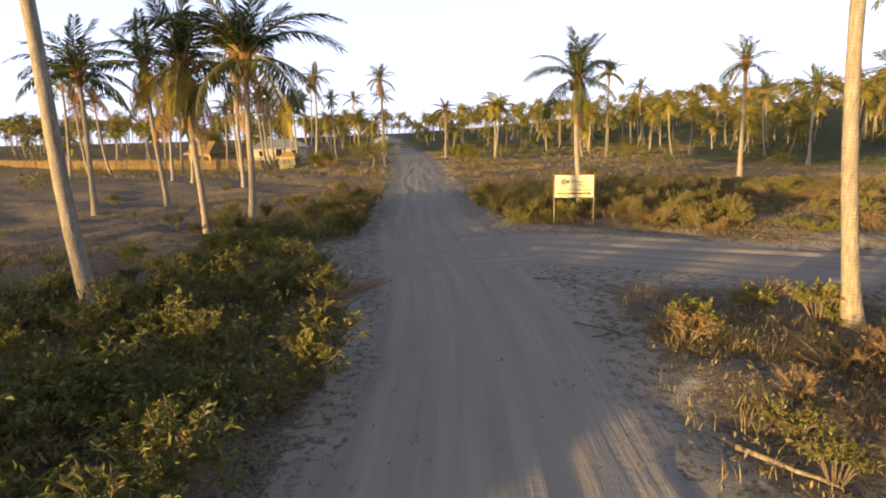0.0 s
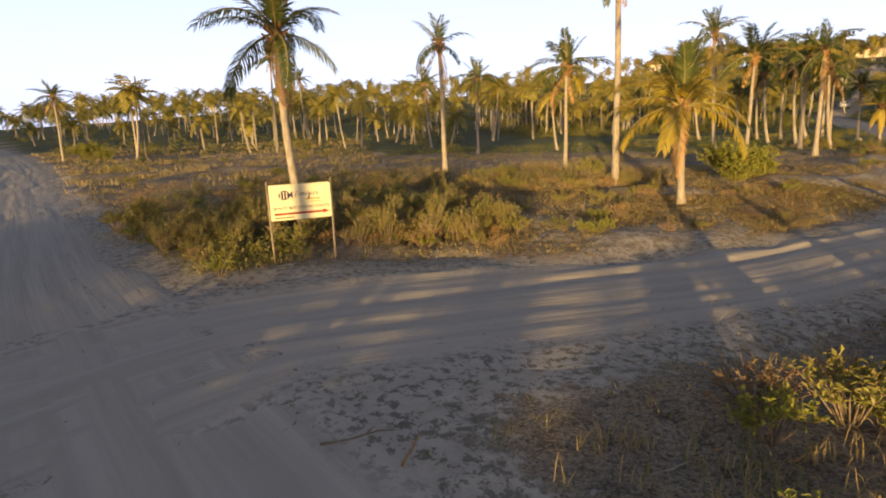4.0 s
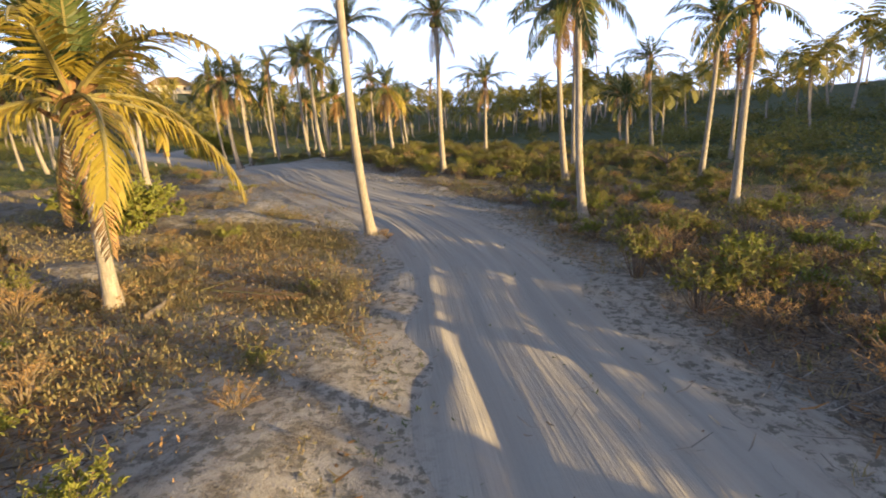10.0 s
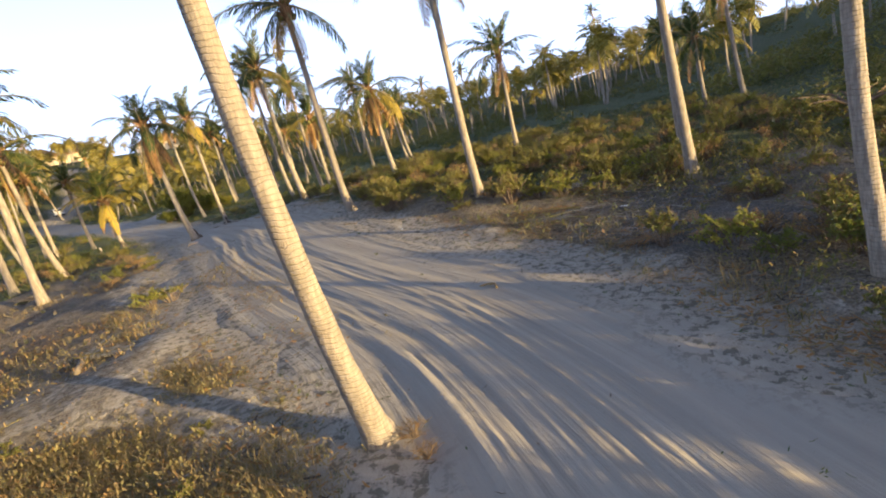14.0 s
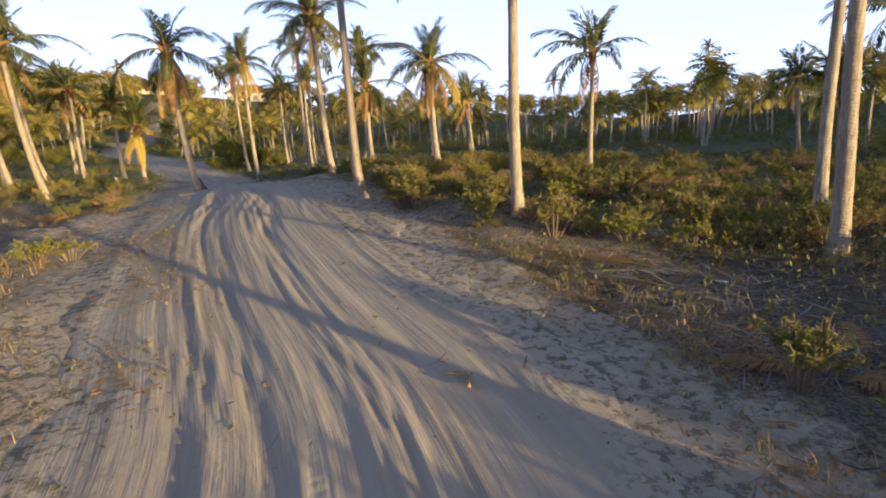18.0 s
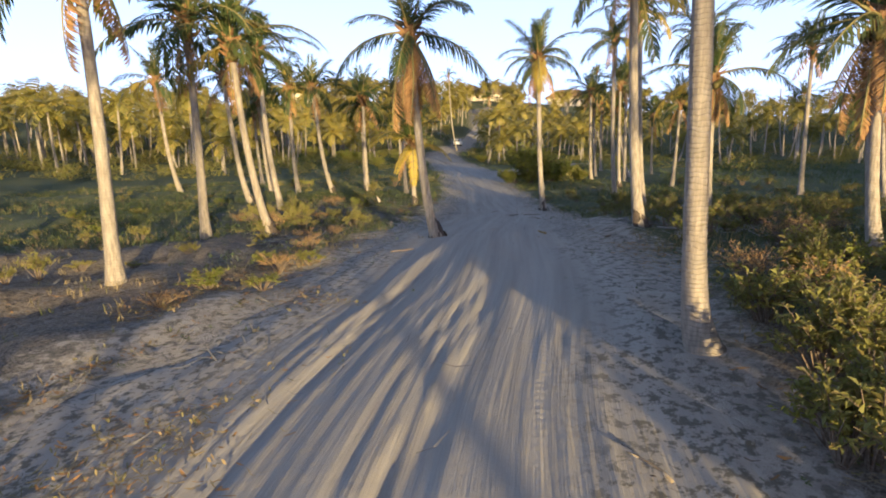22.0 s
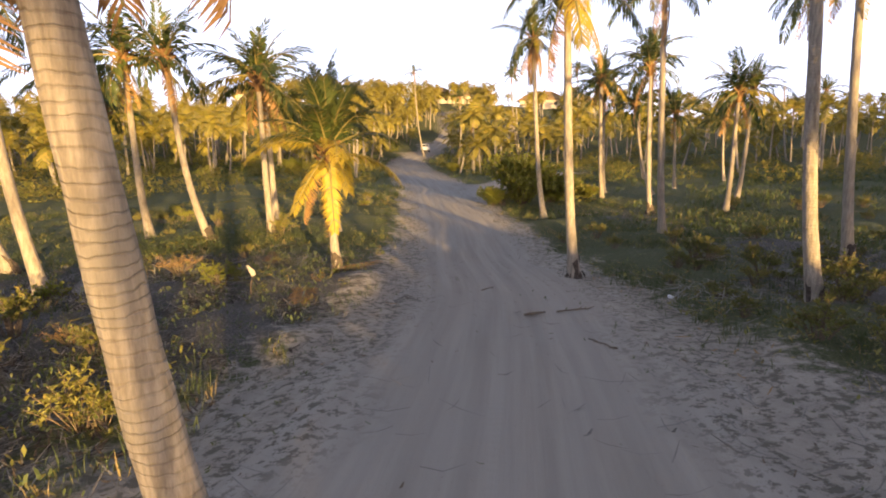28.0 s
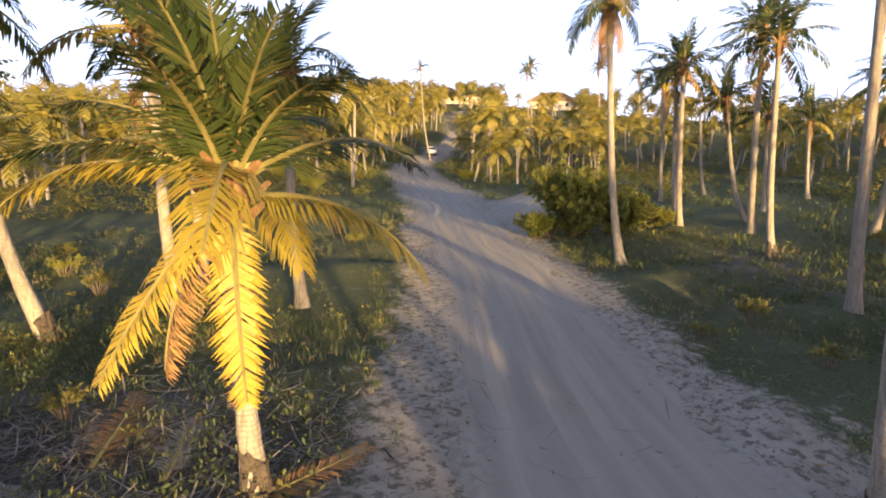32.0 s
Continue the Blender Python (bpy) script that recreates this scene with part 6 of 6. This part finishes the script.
in_bend = lambda x, y: np.clip(clear(x, y, 0.4) * (0.15 + 0.85 * patchy(x, y, 1.1, 14)), 0, 1)
weeds("low_weeds", scatter(9500, (6, 27, 20.5, 36), in_bend, 71), 12, 0.05, 0.17, 0.058, M_WEED, "pale yellow-green weeds on sandy soil inside the bend", 72)
weeds("low_weeds", scatter(2600, (4, 20, 23, 40), lambda x, y: clear(x, y, 3.8) * (0.05 + 0.95 * patchy(x, y, 0.6, 15)), 73), 18, 0.22, 0.5, 0.07, M_WEED, "knee-high yellow-green herbs on the rise", 74)
weeds("low_weeds", scatter(4200, BOX, dense_green, 75), 12, 0.10, 0.34, 0.085, M_SHRUB, "low green weeds on the floor of the grove", 76)
weeds("low_weeds", scatter(2200, (13, 38, 6, 20), lambda x, y: clear(x, y, 1.0) * (0.1 + 0.9 * patchy(x, y, 0.8, 16)), 77), 14, 0.15, 0.45, 0.08, M_SHRUB, "green weeds and seedlings south of the track", 78)
weeds("low_weeds", scatter(1500, BOX, near_track, 79), 9, 0.02, 0.07, 0.04, M_GRASS, "trodden weeds along the edges of the track", 80)
litter("edge_litter", scatter(4500, BOX, lambda x, y: np.clip(np.exp(-np.abs(off_track(x, y) - 0.9) / 0.8) * (0.15 + patchy(x, y, 1.6, 18)), 0, 1), 81), 0.03, 0.11, 0.018, M_TWIG, "dark crumbs of leaf and husk on the sandy verges", 82)
verge = lambda x, y: np.clip(smooth(off_track(x, y), -0.3, 0.4) * np.exp(-np.abs(off_track(x, y) - 0.4) / 1.0) * (0.1 + 1.2 * patchy(x, y, 1.2, 28)), 0, 1)
litter("straw_litter", scatter(5000, (8, 40, 18, 38), verge, 83), 0.05, 0.22, 0.018, M_HAY, "yellow straw and leaf shreds strewn over the sandy verge", 84)
litter("husk_litter", scatter(5000, (8, 40, 18, 38), verge, 85), 0.03, 0.12, 0.03, M_DEAD, "brown crumbs of husk on the sandy verge", 86)
weeds("low_weeds", scatter(420, (20, 38, 23, 37), verge, 87), 9, 0.03, 0.10, 0.045, M_WEED, "small yellow weeds on the sandy verge", 88)


# dense growth left of the main track, where the walk begins
west = lambda x, y: clear(x, y, 0.5) * np.maximum(1 - smooth(y, 8.5, 10.5), 1 - smooth(off_track(x, y), 2.2, 4.0)) * (0.15 + 0.85 * patchy(x, y, 0.8, 61))
weeds("low_weeds", scatter(3000, (-9, 4, 3, 24), west, 101), 14, 0.18, 0.55, 0.085, M_SHRUB, "thick dark green herbs between the shrubs west of the track", 102)
weeds("low_weeds", scatter(900, (-8, 4, 3, 22), west, 103), 12, 0.3, 0.6, 0.075, M_BUSH, "yellow-green shoots rising from the scrub", 104)
litter("leaf_litter", scatter(2600, (-18, 3, 5, 26), lambda x, y: clear(x, y, 0.6) * (0.1 + 0.9 * patchy(x, y, 0.9, 62)), 105), 0.08, 0.4, 0.024, M_DEAD, "orange-brown frond strips under the leaning palms", 106)
# straw and dry growth in the corner between the tracks
corner = lambda x, y: clear(x, y, 0.25) * (0.3 + 0.7 * patchy(x, y, 1.4, 63))
litter("straw_litter", scatter(1700, (7, 11, 7, 12.4), corner, 107), 0.08, 0.34, 0.016, M_HAY, "golden straw lying thick in the corner between the tracks", 108)
blades("dry_grass", scatter(300, (7, 11, 7, 12.4), corner, 109), 12, 0.08, 0.22, 0.010, 0.07, 0.9, M_HAY, "golden dry grass in the corner between the tracks", 110)
weeds("low_weeds", scatter(200, (7, 11, 7, 12.4), corner, 111), 14, 0.15, 0.4, 0.06, M_WEED, "yellow herbs in the corner between the tracks", 112)
# scrub and herbs on the rise behind the sign
rise_growth = lambda x, y: clear(x, y, 1.0) * (1 - smooth(x, 7.5, 9.5) * (1 - smooth(y, 29, 32))) * (0.1 + 0.9 * patchy(x, y, 0.9, 64))
weeds("low_weeds", scatter(2600, (-2, 17, 22, 34), rise_growth, 113), 14, 0.2, 0.6, 0.075, M_SHRUB, "green herbs on the rise behind the sign", 114)
weeds("low_weeds", scatter(2200, (-4, 20, 22, 38), rise_growth, 115), 13, 0.15, 0.5, 0.06, M_DRYLEAF, "dry orange herbs on the rise behind the sign", 116)
# husks, straw and dry clumps on the floor inside the bend
floor_litter = lambda x, y: clear(x, y, 0.9) * (0.2 + 0.8 * patchy(x, y, 1.5, 65))
litter("leaf_litter", scatter(5200, (8, 28, 20, 34), floor_litter, 117), 0.06, 0.3, 0.022, M_DEAD, "brown frond strips strewn inside the bend", 118)
litter("straw_litter", scatter(3800, (8, 28, 20, 34), floor_litter, 119), 0.06, 0.34, 0.014, M_HAY, "pale straw strewn inside the bend", 120)
litter("edge_litter", scatter(4200, (8, 28, 20, 34), floor_litter, 121), 0.04, 0.16, 0.03, M_BOLE, "dark crumbs of rotten husk inside the bend", 122)
weeds("low_weeds", scatter(1800, (8, 28, 20, 34), floor_litter, 123), 12, 0.06, 0.22, 0.055, M_DRYLEAF, "dry orange tufts inside the bend", 124)
# the littered floor right of the track and round the bend
south_litter = lambda x, y: clear(x, y, 0.5) * (0.2 + 0.8 * patchy(x, y, 1.2, 66))
litter("leaf_litter", scatter(4200, (12, 38, 11, 26), south_litter, 125), 0.08, 0.42, 0.022, M_DEAD, "brown frond strips strewn south of the track", 126)
litter("edge_litter", scatter(4200, (12, 38, 11, 26), south_litter, 127), 0.05, 0.25, 0.03, M_BOLE, "dark rotten husk and leaf crumbs south of the track", 128)
litter("leaf_litter", scatter(1800, (12, 38, 11, 26), south_litter, 129), 0.1, 0.5, 0.018, M_GREY, "grey weathered strips strewn south of the track", 130)
weeds("low_weeds", scatter(1600, (28, 48, 16, 30), south_litter, 131), 13, 0.12, 0.4, 0.075, M_SHRUB, "green herbs under the palms east of the bend", 132)

# dark weeds left of the straight
weeds("low_weeds", scatter(2000, (33, 47, 36, 53), lambda x, y: clear(x, y, 0.8) * smooth(y - 0.94 * x, -2, 2) * (1 - 0.8 * ash_zone(x, y)) * (0.05 + 0.95 * patchy(x, y, 0.8, 67)), 133), 13, 0.12, 0.38, 0.075, M_GRASS, "dark green weeds among the litter west of the straight", 134)


def heaps(x, y):
    z = 0
    for cx, cy, w in ((44.7, 45.3, 0.7), (36.2, 39.6, 0.8), (41.2, 46.4, 0.9), (51.6, 36.0, 1.2), (57.5, 38.5, 1.4), (43.3, 30.9, 0.7), (29.4, 20.2, 0.8), (32.4, 19.9, 0.9), (49.0, 38.0, 0.8)):
        z = z + np.exp(-((x - cx) ** 2 + (y - cy) ** 2) / (2 * w * w))
    return np.clip(z, 0, 1)


litter("frond_heaps", scatter(1500, (26, 62, 17, 50), heaps, 91), 0.3, 0.95, 0.02, M_GREY, "heaps of grey dry frond strips round the palms", 92)
# grey strips and dark crumbs on the burnt ground under the young palm
burnt = lambda x, y: clear(x, y, 0.7) * ash_zone(x, y) * (0.2 + 0.8 * patchy(x, y, 1.6, 68))
litter("leaf_litter", scatter(1500, (38, 48, 39, 50), burnt, 135), 0.15, 0.6, 0.016, M_GREY, "grey curled frond strips on burnt ground under the young palm", 136)
# the crumbs make the floor darker here
litter("edge_litter", scatter(3500, (38, 48, 39, 50), burnt, 137), 0.06, 0.3, 0.03, M_BOLE, "dark crumbs of leaf under the young palm", 138)


def west_verge(x, y):
    """The littered strip along the west side of the wide stretch."""
    s = (y - 23.5 - (x - 23) * 0.94) / 1.37
    return np.clip(smooth(x, 24, 25.5) * np.exp(-((s + 0.1) / 0.75) ** 2) * (0.05 + 1.1 * patchy(x, y, 1.3, 38)), 0, 1)


litter("straw_litter", scatter(1000, (23, 34, 22, 34), west_verge, 93), 0.04, 0.2, 0.011, M_HAY, "yellow straw strewn over the sand beside the ruts", 94)
litter("husk_litter", scatter(700, (23, 34, 22, 34), west_verge, 95), 0.03, 0.12, 0.02, M_DEAD, "brown leaf crumbs on the sand beside the ruts", 96)
weeds("low_weeds", scatter(110, (23, 34, 22, 34), west_verge, 97), 9, 0.05, 0.12, 0.05, M_WEED, "scattered yellow weeds on the sand beside the ruts", 98)
blades("dry_grass", scatter(4200, (16, 27.5, 22.5, 29), in_bend, 99), 10, 0.04, 0.14, 0.008, 0.07, 0.9, M_HAY, "short yellow grass on the sand inside the bend", 100)
